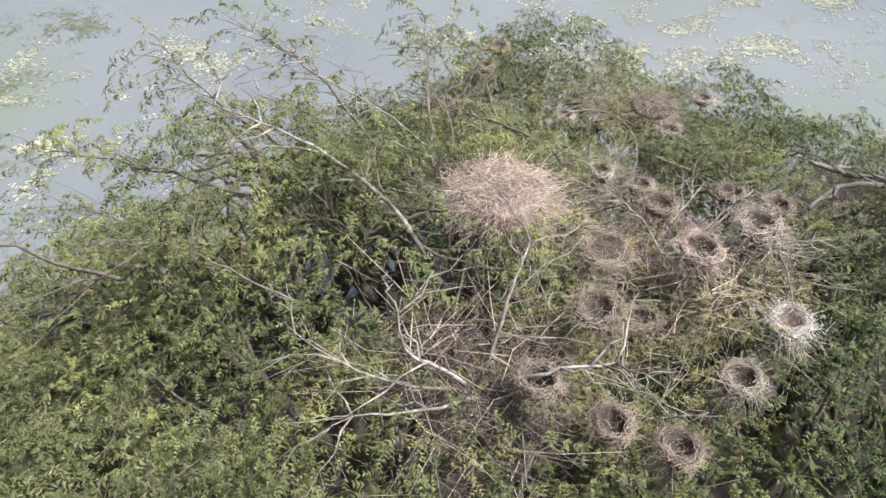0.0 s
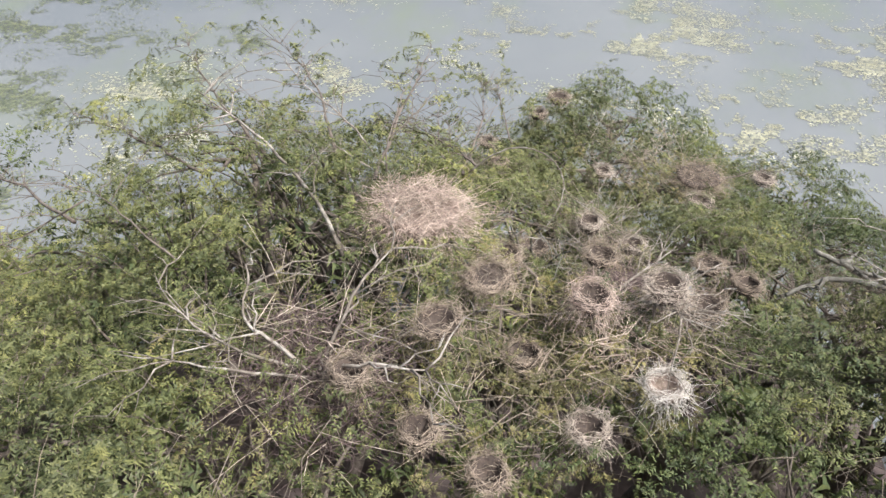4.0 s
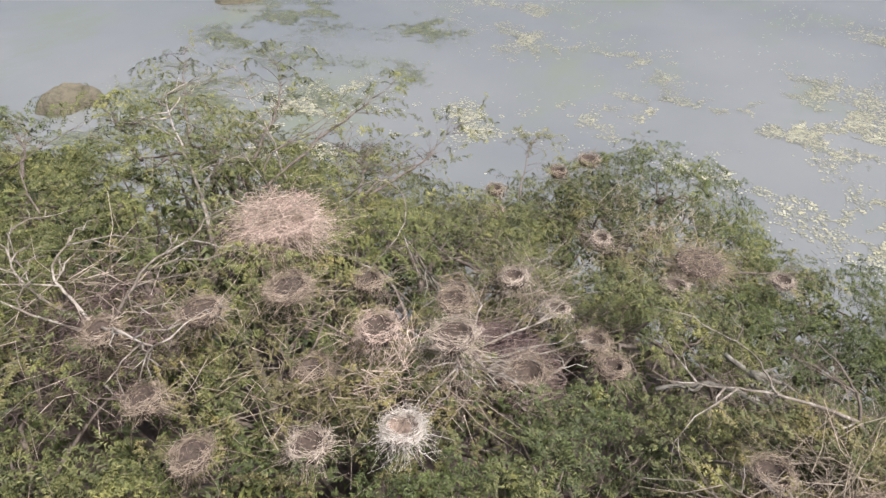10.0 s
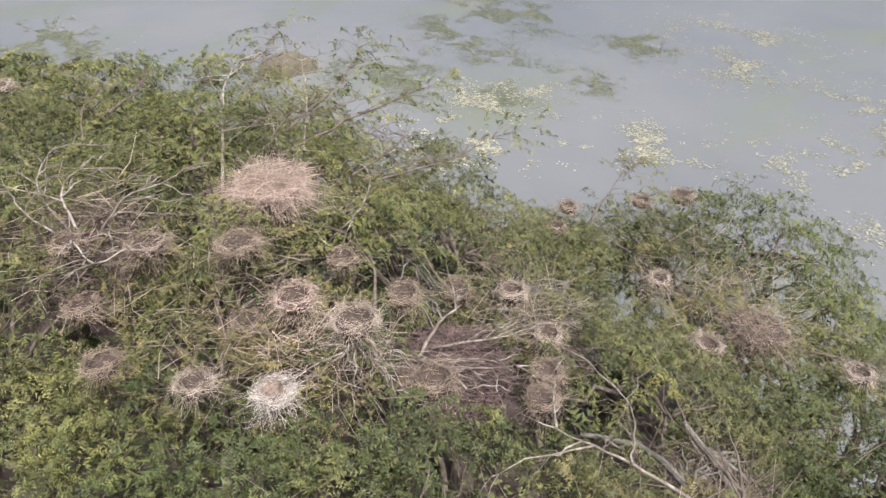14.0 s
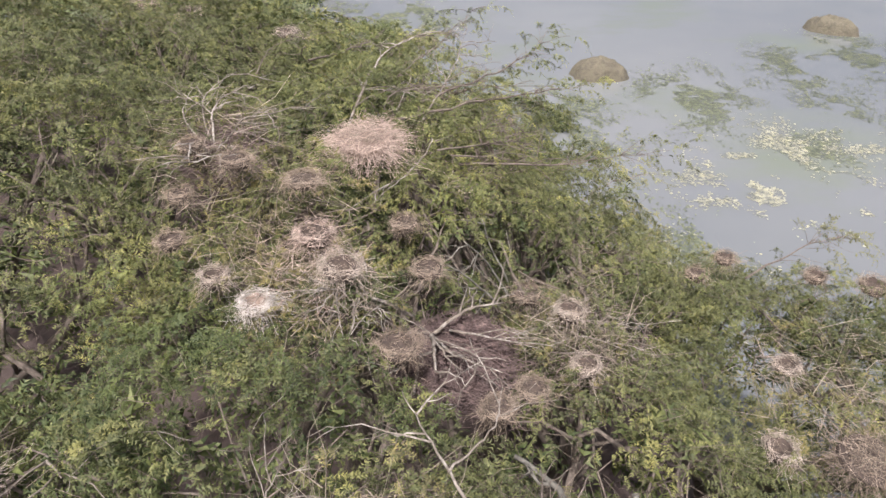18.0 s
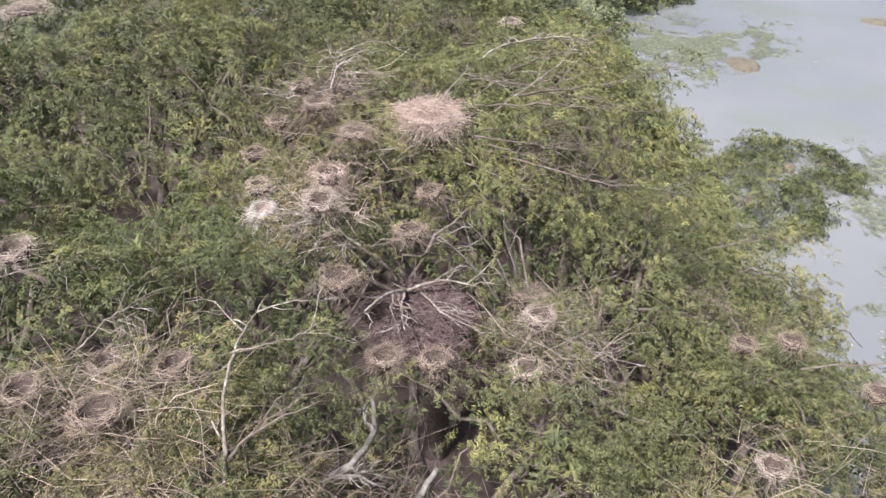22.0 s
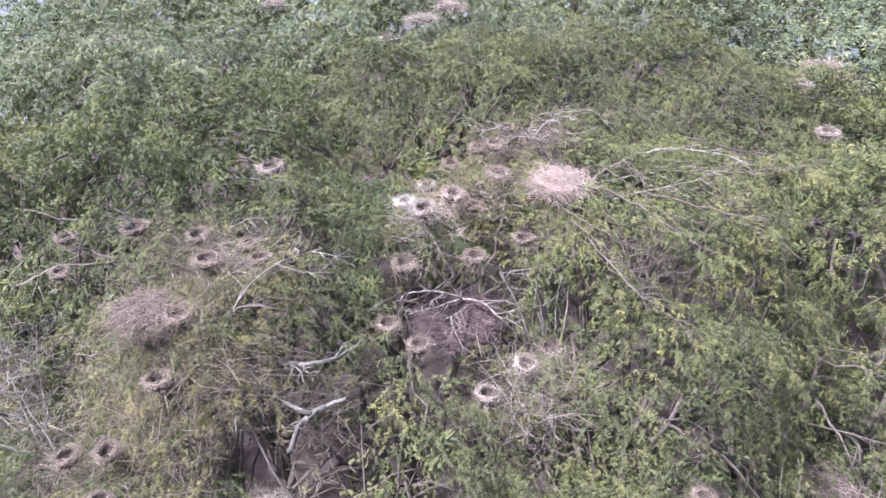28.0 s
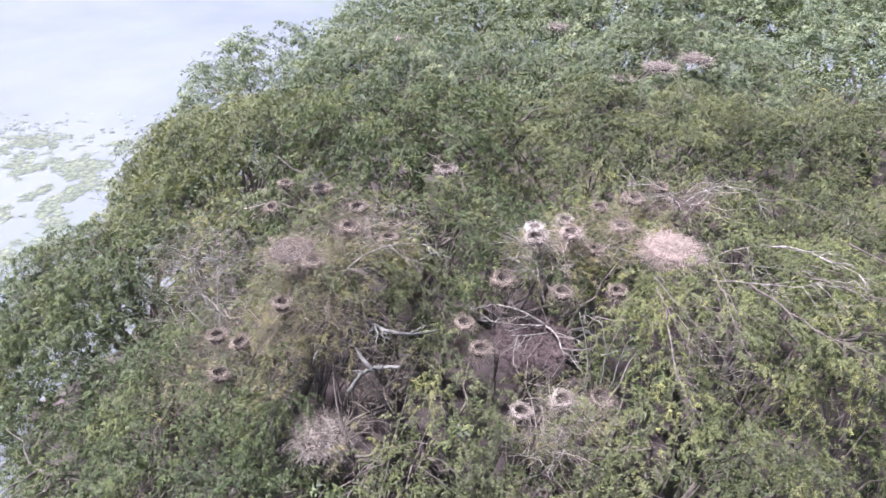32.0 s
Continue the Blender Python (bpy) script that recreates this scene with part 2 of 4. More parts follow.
# openings in the leaves: centre, radius
GAPS = [(2.7, 5.5, 1.05), (2.15, 5.3, 0.6), (2.05, 7.5, 0.4), (3.1, 3.9, 0.3), (0.3, 2.7, 0.3), (-2.6, 6.0, 0.6), (4.3, 7.4, 0.3), (5.0, 6.35, 0.65), (4.75, 6.9, 0.5)]
# places with few leaves: centre, radius, share that is left
SPARSE = [(6.7, 5.6, 1.5, 0.55), (1.6, 3.6, 1.1, 0.90), (0.2, 2.7, 0.9, 0.9), (2.5, 4.2, 0.9, 0.75), (5.3, 6.6, 1.0, 0.8), (2.6, 6.2, 1.2, 0.65), (7.4, 6.0, 1.0, 0.60), (5.8, 4.6, 0.9, 0.55)]


# ---- mesh building ----
def mesh_from(name, verts, tris, mat, smooth=False):
    me = bpy.data.meshes.new(name)
    verts, tris = np.ascontiguousarray(verts, np.float32), np.ascontiguousarray(tris, np.int32)
    me.vertices.add(len(verts))
    me.vertices.foreach_set("co", verts.ravel())
    me.loops.add(tris.size)
    me.loops.foreach_set("vertex_index", tris.ravel())
    me.polygons.add(len(tris))
    me.polygons.foreach_set("loop_start", np.arange(0, tris.size, 3, dtype=np.int32))
    if smooth:
        me.polygons.foreach_set("use_smooth", np.ones(len(tris), bool))
    me.update(calc_edges=True)
    me.materials.append(mat)
    return me


def child(name, me, parent, label="", kind=""):
    ob = new(name, me)
    ob.parent = parent
    return tagged(ob, label, kind=kind)


def empty(name, at):
    ob = new(name)
    ob.empty_display_size = 0.2
    ob.location = at
    return ob


def tube(path, radii, sides=6):
    """A tapering round tube along a path, as vertices and triangles."""
    path, radii = np.asarray(path, float), np.asarray(radii, float)
    n = len(path)
    way = np.gradient(path, axis=0)
    way /= np.linalg.norm(way, axis=1)[:, None] + 1e-9
    ref = np.where(np.abs(way[:, 2:3]) > 0.9, [[1.0, 0, 0]], [[0, 0, 1.0]])
    u = np.cross(way, ref)
    u /= np.linalg.norm(u, axis=1)[:, None] + 1e-9
    v = np.cross(way, u)
    a = np.arange(sides) * 2 * np.pi / sides
    ring = np.cos(a)[None, :, None] * u[:, None] + np.sin(a)[None, :, None] * v[:, None]
    verts = (path[:, None] + ring * radii[:, None, None]).reshape(-1, 3)
    i, j = np.meshgrid(np.arange(n - 1), np.arange(sides), indexing="ij")
    p, q = i * sides + j, i * sides + (j + 1) % sides
    tris = np.concatenate([np.stack([p, q, q + sides], -1).reshape(-1, 3), np.stack([p, q + sides, p + sides], -1).reshape(-1, 3)])
    caps = [(0, k + 1, k) for k in range(1, sides - 1)] + [((n - 1) * sides, (n - 1) * sides + k, (n - 1) * sides + k + 1) for k in range(1, sides - 1)]
    return verts, np.concatenate([tris, np.array(caps)])


def join(pieces):
    verts, tris, base = [], [], 0
    for v, t in pieces:
        verts.append(v)
        tris.append(t + base)
        base += len(v)
    return np.concatenate(verts), np.concatenate(tris)


def bent(a, b, n, sag, wobble, rng):
    """A crooked line from a to b."""
    a, b = np.asarray(a, float), np.asarray(b, float)
    s = np.linspace(0, 1, n)[:, None]
    line = a + (b - a) * s
    line[:, 2] += sag * np.sin(np.pi * s[:, 0])
    kink = rng.normal(0, wobble, (n, 3))
    kink[0] = kink[-1] = 0
    return line + kink


def many_sticks(a, b, r0, r1, rng, bend=0.05, segs=3):
    """Thin three-sided sticks from each a to each b, all in one go."""
    k, n = len(a), segs + 1
    s = np.linspace(0, 1, n)[None, :, None]
    length = np.linalg.norm(b - a, axis=1)[:, None, None]
    bow = rng.normal(0, 1, (k, 1, 3)) * length * bend
    path = a[:, None] + (b - a)[:, None] * s + bow * np.sin(np.pi * s) + rng.normal(0, 1, (k, n, 3)) * length * bend * 0.3
    way = (b - a) / (np.linalg.norm(b - a, axis=1)[:, None] + 1e-9)
    ref = np.where(np.abs(way[:, 2:3]) > 0.9, [[1.0, 0, 0]], [[0, 0, 1.0]])
    u = np.cross(way, ref)
    u /= np.linalg.norm(u, axis=1)[:, None] + 1e-9
    v = np.cross(way, u)
    ang = np.arange(3) * 2 * np.pi / 3
    ring = np.cos(ang)[None, :, None] * u[:, None] + np.sin(ang)[None, :, None] * v[:, None]
    rad = (np.asarray(r0).reshape(-1, 1) * (1 - s[:, :, 0]) + np.asarray(r1).reshape(-1, 1) * s[:, :, 0])
    verts = (path[:, :, None] + ring[:, None] * rad[:, :, None, None]).reshape(k, n * 3, 3)
    one = []
    for i in range(segs):
        for j in range(3):
            p, q = i * 3 + j, i * 3 + (j + 1) % 3
            one += [(p, q, q + 3), (p, q + 3, p + 3)]
    one = np.array(one)
    tris = (one[None] + (np.arange(k) * n * 3)[:, None, None]).reshape(-1, 3)
    return verts.reshape(-1, 3), tris


# ---- water, weed and islets ----
def water_material():
    m, nt, b = material("lake_water", 0.18)
    murk = ramp(nt, noise_tex(nt, 0.05, 4.0, 0.6), [(0.35, (0.126, 0.141, 0.152)), (0.65, (0.170, 0.183, 0.188))])
    weed = ramp(nt, noise_tex(nt, 0.16, 6.0, 0.62, (1.0, 0.55, 1.0)), [(0.52, (0, 0, 0)), (0.68, (1, 1, 1))])
    col = blend(nt, weed, murk, (0.140, 0.162, 0.132))
    nt.links.new(col, b.inputs["Base Color"])
    b.inputs["IOR"].default_value = 1.35
    bump(nt, b, noise_tex(nt, 2.2, 3.0, 0.5), 0.06, 0.05)
    return m


def disc_sheet(radius, rings, sides, height):
    verts, tris = [(0, 0, height(0, 0))], []
    for i in range(1, rings + 1):
        r = radius * (i / rings) ** 2.2
        for j in range(sides):
            x, y = r * math.cos(j * 2 * math.pi / sides), r * math.sin(j * 2 * math.pi / sides)
            verts.append((x, y, height(x, y)))
    for j in range(sides):
        k = (j + 1) % sides
        tris.append((0, 1 + j, 1 + k))
        for i in range(rings - 1):
            p, q = 1 + i * sides + j, 1 + i * sides + k
            tris += [(p, p + sides, q + sides), (p, q + sides, q)]
    return np.array(verts), np.array(tris)


WATER = water_material()
v, t = disc_sheet(2500, 24, 64, lambda x, y: 0.0)
tagged(new("water", mesh_from("water", v, t, WATER)), "still grey-green hazy lake water with drowned weed", "water", kind="structure")

MUD, nt, b = material("dark_purple_mud", 0.7)
nt.links.new(ramp(nt, noise_tex(nt, 1.3, 6.0, 0.65), [(0.3, (0.050, 0.037, 0.034)), (0.7, (0.120, 0.090, 0.083))]), b.inputs["Base Color"])
bump(nt, b, noise_tex(nt, 6.0, 5.0), 0.6, 0.05)


def bank(x, y):
    z = domes(x, y).max(0)
    inside = np.clip((z + 1) / 6, 0, 1)
    return -0.5 + 0.75 * inside + 0.25 * FA(x, y, 2.0) + 0.1 * FB(x, y, 0.6)


gx, gy = np.meshgrid(np.linspace(-46, 20, 140), np.linspace(-32, 16, 140))
gz = bank(gx, gy)
v = np.stack([gx, gy, gz], -1).reshape(-1, 3)
i, j = np.meshgrid(np.arange(139), np.arange(139), indexing="ij")
p = (i * 140 + j).ravel()
t = np.concatenate([np.stack([p, p + 1, p + 141], -1), np.stack([p, p + 141, p + 140], -1)])
tagged(new("ground", mesh_from("ground", v, t, MUD, True)), "bare purple-brown mud under the drowned trees", "mud bank", kind="structure")

ISLET, nt, b = material("grassy_mud", 0.95)
nt.links.new(ramp(nt, noise_tex(nt, 2.5, 6.0, 0.7), [(0.3, (0.065, 0.060, 0.046)), (0.55, (0.120, 0.110, 0.080)), (0.75, (0.105, 0.105, 0.070))]), b.inputs["Base Color"])
bump(nt, b, noise_tex(nt, 9.0, 5.0), 0.9, 0.08)


def islet(x, y, rx, ry, h, turn, seed):
    rng = np.random.RandomState(seed)
    f = Field(seed)
    verts, tris = disc_sheet(1.0, 14, 40, lambda a, c: 0.0)
    d = np.hypot(verts[:, 0], verts[:, 1])
    edge = 1 + 0.35 * f(verts[:, 0] / (d + 1e-6) * 2 + 9, verts[:, 1] / (d + 1e-6) * 2 + 9, 0.8)
    verts[:, 2] = h * (np.clip(1 - d ** 2.2, 0, 1) ** 0.7) - 0.12 * (d > 0.97) + h * 0.25 * f(verts[:, 0] + 5, verts[:, 1] + 5, 0.22) * (d < 0.95)
    verts[:, 0] *= rx * edge
    verts[:, 1] *= ry * edge
    ob = new("mud_islet", mesh_from("mud_islet", verts, tris, ISLET, True))
    ob.matrix_world = pose(x, y, 0.0, 0, 0, turn)
    return tagged(ob, "low rounded islet of dry grassy mud standing in the lake", "islet", "islets in the lake")


islet(-22.6, 13.8, 1.45, 0.85, 0.85, 75, 21)
islet(-28.0, 27.6, 1.5, 0.8, 0.8, 60, 22)
islet(-28.2, 6.0, 1.1, 0.8, 0.25, 40, 23)
islet(-38.8, 12.4, 1.6, 0.7, 0.25, 90, 24)

PAD = leaf_material("floating_weed_leaf", (0.23, 0.24, 0.20), (0.30, 0.31, 0.26), (0.39, 0.40, 0.345))
WEED_GREEN = leaf_material("drowned_weed_tuft", (0.108, 0.130, 0.094), (0.136, 0.158, 0.115), (0.175, 0.195, 0.145))


def weed_mat(name, label, count, patches, size, mat, seed, lift=0.012, bias=0.0):
    """Small floating leaves strewn in loose patches on the lake; each patch is a centre and a radius."""
    rng = np.random.RandomState(seed)
    f, g, h = Field(seed), Field(seed + 1), Field(seed + 2)
    x, y, val = [], [], []
    weight = np.array([p[2] ** 2 for p in patches])
    for (px, py, pr), share in zip(patches, weight / weight.sum()):
        n = int(count * 4 * share)
        x.append(px + pr * 1.1 * rng.normal(0, 1, n))
        y.append(py + pr * 0.8 * rng.normal(0, 1, n))
    x, y = np.concatenate(x), np.concatenate(y)
    val = 0.9 * f(x, y, 1.9) + 0.8 * g(x, y, 0.8) + 0.5 * h(x, y, 0.35) + bias
    ok = (rng.rand(len(x)) < np.clip(val * 1.6, 0.0, 1.0)) & (domes(x, y).max(0) < -5)
    x, y = x[ok], y[ok]
    k = len(x)
    n = 5
    a = np.arange(n) * 2 * np.pi / n + rng.rand(k, 1) * 6
    r = size * rng.uniform(0.45, 1.3, (k, 1)) * rng.uniform(0.7, 1.25, (k, n))
    verts = np.stack([x[:, None] + r * np.cos(a), y[:, None] + r * np.sin(a), np.full((k, n), lift) + rng.uniform(0, 0.02, (k, n))], -1)
    one = np.array([(0, i, i + 1) for i in range(1, n - 1)])
    tris = (one[None] + (np.arange(k) * n)[:, None, None]).reshape(-1, 3)
    tagged(new(name, mesh_from(name, verts.reshape(-1, 3), tris, mat)), label, "water weed", kind="stuff")


weed_mat("floating_weed", "pale floating water plants in broken rafts on the lake", 34000, [(-2.5, 27.4, 1.3), (0.3, 28.3, 1.3), (5.2, 23.8, 1.5), (6.8, 22.8, 1.4), (8.2, 23.6, 1.5), (10.8, 22.3, 1.6), (7.3, 42, 3.0), (3.2, 32.5, 1.8), (3.1, 28.6, 1.5), (2.2, 30.7, 1.8), (10.0, 29.9, 2.2), (12.9, 30.3, 2.2), (-5.3, 32.2, 1.5), (-4.8, 24.6, 1.2), (-1.8, 26.5, 1.2), (0.9, 24.1, 1.2), (-10.7, 31.3, 1.4), (-13.9, 35.1, 1.8), (14, 27, 2.0)], 0.042, PAD, 31, 0.012, 0.08)
weed_mat("floating_weed", "pale floating water plants in loose patches near the trees", 6000, [(-14.6, 19.2, 1.1), (-14.9, 16.9, 0.8), (-12.0, 15.6, 1.0), (-11.8, 17.2, 0.8), (-14.6, 21.9, 0.8), (-10.2, 20.6, 1.0), (-10.4, 18.1, 0.9), (-8.3, 22.3, 1.0), (-7.5, 13.5, 0.8)], 0.045, PAD, 36, 0.012, 0.05)
weed_mat("drowned_weed", "dull green weed bed just under the lake surface", 15000, [(-17.1, 9.7, 1.1), (-16.4, 12.2, 1.1), (-19.2, 11.6, 1.0), (-18.7, 17.1, 1.2), (-20.3, 16.8, 1.2), (-20.7, 18.6, 1.2), (-22.9, 23.4, 1.4), (-24.1, 26.8, 1.5), (-22.6, 28.9, 1.4), (-18.2, 22.5, 1.0), (-14.0, 24.2, 0.9), (-14.7, 20.1, 0.8), (-16.8, 30.0, 1.3)], 0.046, WEED_GREEN, 41, 0.004, 0.10)
weed_mat("drowned_weed", "dull green weed bed beside the drowned trees", 4000, [(-9.6, 11.6, 1.1), (-8.2, 13.0, 0.9), (-11.5, 10.6, 0.9)], 0.046, WEED_GREEN, 51, 0.004, 0.08)
weed_mat("drowned_weed", "wide dull green weed bed out in the lake", 13000, [(22.4, -5.6, 2.4), (25.5, -8.6, 2.4), (20.5, -2, 1.8), (-30, 1.5, 2.0), (-26, 2.5, 1.4), (-32, 5, 1.6)], 0.10, WEED_GREEN, 55, 0.004, 0.12)


# ---- nests ----
CLEAR = []


def height(x, y):
    return float(domes(x, y).max())


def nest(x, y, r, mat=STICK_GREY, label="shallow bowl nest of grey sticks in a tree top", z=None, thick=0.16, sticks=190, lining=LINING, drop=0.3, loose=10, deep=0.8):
    rng = np.random.RandomState(int(abs(x * 131 + y * 977) * 10) % 100000)
    r = r * 0.84 if r < 0.35 else r
    z = (height(x, y) - 0.02) if z is None else z - 0.06
    CLEAR.append((x, y, r, z))
    base = empty("nest", (x, y, z - thick))
    tagged(base, label, "nest", "nests in the tree tops")
    flat = r >= 0.35
    deep = 0.12 if flat else deep
    # cup; its default lining is coloured dark in place of deep shade
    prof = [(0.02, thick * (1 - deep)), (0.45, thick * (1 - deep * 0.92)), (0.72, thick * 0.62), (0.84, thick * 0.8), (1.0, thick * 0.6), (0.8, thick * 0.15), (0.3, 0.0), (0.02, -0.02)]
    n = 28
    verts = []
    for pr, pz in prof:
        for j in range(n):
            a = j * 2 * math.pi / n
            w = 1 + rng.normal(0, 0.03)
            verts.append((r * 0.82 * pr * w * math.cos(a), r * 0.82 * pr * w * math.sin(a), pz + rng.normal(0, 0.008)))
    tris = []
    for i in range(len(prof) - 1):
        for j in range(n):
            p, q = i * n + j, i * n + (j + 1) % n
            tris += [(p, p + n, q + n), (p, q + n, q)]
    child("cup", mesh_from("cup", np.array(verts), np.array(tris), lining, True), base, "nest floor")
    # woven rim
    k = int(sticks * 1.5)
    a = rng.uniform(0, 2 * np.pi, k)
    rad = r * (0.64 + 0.36 * rng.rand(k) ** 1.3) * (1 + 0.1 * np.sin(2 * a + rng.rand() * 6) + 0.07 * np.sin(5 * a + rng.rand() * 6))
    if flat:
        rad = r * rng.rand(k) ** 0.6 * (1 + 0.14 * np.sin(2 * a + rng.rand() * 6) + 0.13 * np.sin(5 * a + rng.rand() * 6) + 0.08 * np.sin(9 * a + rng.rand() * 6))
    mid = np.stack([rad * np.cos(a), rad * np.sin(a), thick * (0.62 + 0.38 * rng.rand(k)) * np.where(rad > 0.6 * r, 1, 1.2 if flat else 0.75) + rng.normal(0, 0.03 if flat else 0.02, k)], -1)
    t = a + np.pi / 2 + rng.normal(0, 2.0 if flat else 0.5, k)
    e = rng.normal(0, 0.14, k)
    ln = r * rng.uniform(0.25, 0.8, k)
    way = np.stack([np.cos(t) * np.cos(e), np.sin(t) * np.cos(e), np.sin(e)], -1) * ln[:, None] / 2
    v, tr = many_sticks(mid - way, mid + way, rng.uniform(0.0012, 0.0028, k), rng.uniform(0.0007, 0.0015, k), rng, 0.1, 2)
    child("woven_rim", mesh_from("woven_rim", v, tr, mat), base, "woven dry sticks", "stuff")
    # straw across the floor
    k = int(sticks * (0.3 if flat else 0.1))
    a, rad, t = rng.uniform(0, 2 * np.pi, k), r * 0.55 * np.sqrt(rng.rand(k)), rng.uniform(0, 2 * np.pi, k)
    mid = np.stack([rad * np.cos(a), rad * np.sin(a), thick * (1 - deep * 0.9) + 0.012 + 0.02 * rng.rand(k) + thick * deep * 0.5 * (rad / r) ** 2], -1)
    way = np.stack([np.cos(t), np.sin(t), rng.normal(0, 0.08, k)], -1) * (r * rng.uniform(0.12, 0.3, k))[:, None]
    v, tr = many_sticks(mid - way, mid + way, np.full(k, 0.0017), np.full(k, 0.001), rng, 0.1, 1)
    child("bedding", mesh_from("bedding", v, tr, TWIG_PALE), base, "thin straw bedding", "stuff")
    # ragged skirt
    k = int(sticks * (1.5 if flat else 0.8))
    a = rng.uniform(0, 2 * np.pi, k)
    start = np.stack([0.75 * r * np.cos(a), 0.75 * r * np.sin(a), thick * rng.uniform(0.1, 0.8, k)], -1)
    aa = a + rng.normal(0, 0.4, k)
    reach = r * rng.uniform(0.15, 0.6, k) + (0.45 if flat else 0.28) * rng.rand(k) ** 4
    stop = start + np.stack([np.cos(aa) * reach, np.sin(aa) * reach, -drop * rng.rand(k) ** 2 * 0.7 + 0.03], -1)
    v, tr = many_sticks(start, stop, rng.uniform(0.0010, 0.0024, k), rng.uniform(0.0006, 0.0012, k), rng, 0.2, 2)
    child("stick_skirt", mesh_from("stick_skirt", v, tr, mat), base, "loose stick ends hanging from the nest", "stuff")
    # stout sticks that poke out
    for c in range(loose):
        a = rng.uniform(0, 2 * math.pi)
        ob = child("stick", STICK_MESHES[mat.name][c % 4], base)
        ob.matrix_basis = pose(0.6 * r * math.cos(a), 0.6 * r * math.sin(a), thick * rng.uniform(0.4, 1.0), 0, rng.uniform(-14, 22), math.degrees(a) + rng.uniform(-50, 50)) @ Matrix.Scale(r * rng.uniform(0.6, 1.1), 4)
    return base


STICK_MESHES = {}
for m in (STICK_PINK, STICK_BROWN, STICK_GREY, STICK_WHITE):
    rng = np.random.RandomState(77)
    STICK_MESHES[m.name] = []
    for c in range(4):
        path = np.stack([np.linspace(0, 1, 5), rng.normal(0, 0.03, 5), rng.normal(0, 0.03, 5)], -1)
        v, t = tube(path, [0.0065, 0.006, 0.0055, 0.004, 0.002], 5)
        v2, t2 = tube(np.stack([path[2], path[2] + [0.22, 0.12 * (-1) ** c, 0.05]]), [0.006, 0.003], 4)
        v, t = join([(v, t), (v2, t2)])
        STICK_MESHES[m.name].append(mesh_from("stick", v, t, m, True))

GREY = "small bowl nest of grey sticks in a tree top"
WHITE = "small stick nest whitened by droppings in a tree top"
PINK = "bowl nest of russet sticks in a tree top"
BROWN = "small bowl nest of brown sticks in a tree top"
BIG = "broad flat platform nest of pinkish dry sticks on a crown"

# nests on and round the highest crown
nest(0.49, 4.54, 0.42, STICK_PINK, BIG, thick=0.22, sticks=470, lining=LINING_PALE, drop=0.4, loose=18, deep=0.15, z=8.45)
nest(1.26, 3.90, 0.25, STICK_BROWN, BROWN, thick=0.12, sticks=300, deep=0.15, z=8.34)
nest(1.05, 3.18, 0.23, STICK_BROWN, BROWN, z=8.5)
nest(1.10, 2.51, 0.184, STICK_BROWN, BROWN, z=8.13)
nest(0.60, 2.59, 0.184, STICK_BROWN, BROWN, z=8.48)
nest(2.08, 4.08, 0.23, STICK_PINK, PINK, thick=0.2, sticks=240, drop=0.5, z=8.21)
nest(2.65, 4.37, 0.243, STICK_GREY, GREY, thick=0.2, sticks=220, drop=0.55, z=8.22)
nest(2.73, 3.57, 0.207, STICK_WHITE, WHITE, thick=0.17, sticks=300, lining=LINING_PALE, drop=0.4, loose=8, z=7.89)
nest(2.22, 3.07, 0.199, STICK_GREY, GREY, z=7.83)
nest(1.62, 3.75, 0.207, STICK_BROWN, BROWN, z=7.72)
nest(1.22, 4.95, 0.199, STICK_BROWN, BROWN, z=7.74)
nest(3.10, 4.86, 0.26, STICK_BROWN, BROWN, thick=0.2, z=7.62)
nest(3.59, 5.73, 0.20, STICK_BROWN, BROWN, z=7.26)
nest(3.25, 6.12, 0.207, STICK_BROWN, BROWN, z=7.11)
nest(2.48, 6.85, 0.207, STICK_GREY, GREY, thick=0.18, drop=0.5, z=6.64)
nest(1.91, 6.76, 0.214, STICK_GREY, GREY, thick=0.2, sticks=200, drop=0.6, z=6.95)
nest(1.30, 6.36, 0.275, STICK_BROWN, BROWN, thick=0.15, z=6.71)
nest(2.10, 5.18, 0.214, STICK_BROWN, BROWN, z=7.74)
nest(1.60, 2.49, 0.199, STICK_BROWN, BROWN, z=7.87)
# nests on the far low crown
nest(3.38, 9.73, 0.42, STICK_BROWN, BROWN, sticks=220, thick=0.18, z=5.98)
nest(4.48, 10.45, 0.23, STICK_GREY, GREY, z=5.66)
nest(1.93, 9.51, 0.207, STICK_GREY, GREY, z=5.94)
nest(0.36, 8.92, 0.184, STICK_BROWN, BROWN, z=6.18)
nest(0.04, 9.44, 0.184, STICK_BROWN, BROWN, z=6.2)
nest(0.95, 11.05, 0.26, STICK_BROWN, BROWN, z=6.32)
nest(2.35, 10.83, 0.23, STICK_BROWN, BROWN, z=5.45)
nest(3.36, 8.70, 0.23, STICK_GREY, GREY, z=6.2)
nest(0.70, 10.37, 0.191, STICK_BROWN, BROWN, z=6.33)
nest(-3.10, 8.17, 0.42, STICK_PINK, BIG, thick=0.12, z=4.05)
# nests on the eastern crowns
nest(5.85, 4.62, 0.25, STICK_BROWN, BROWN, sticks=220, drop=0.5, z=8.1)
nest(5.95, 3.85, 0.214, STICK_BROWN, BROWN, z=8.05)
nest(5.28, 3.94, 0.199, STICK_BROWN, BROWN, z=7.8)
nest(5.15, 4.66, 0.191, STICK_BROWN, BROWN, z=8.0)
nest(6.31, 5.29, 0.23, STICK_BROWN, BROWN, z=7.74)
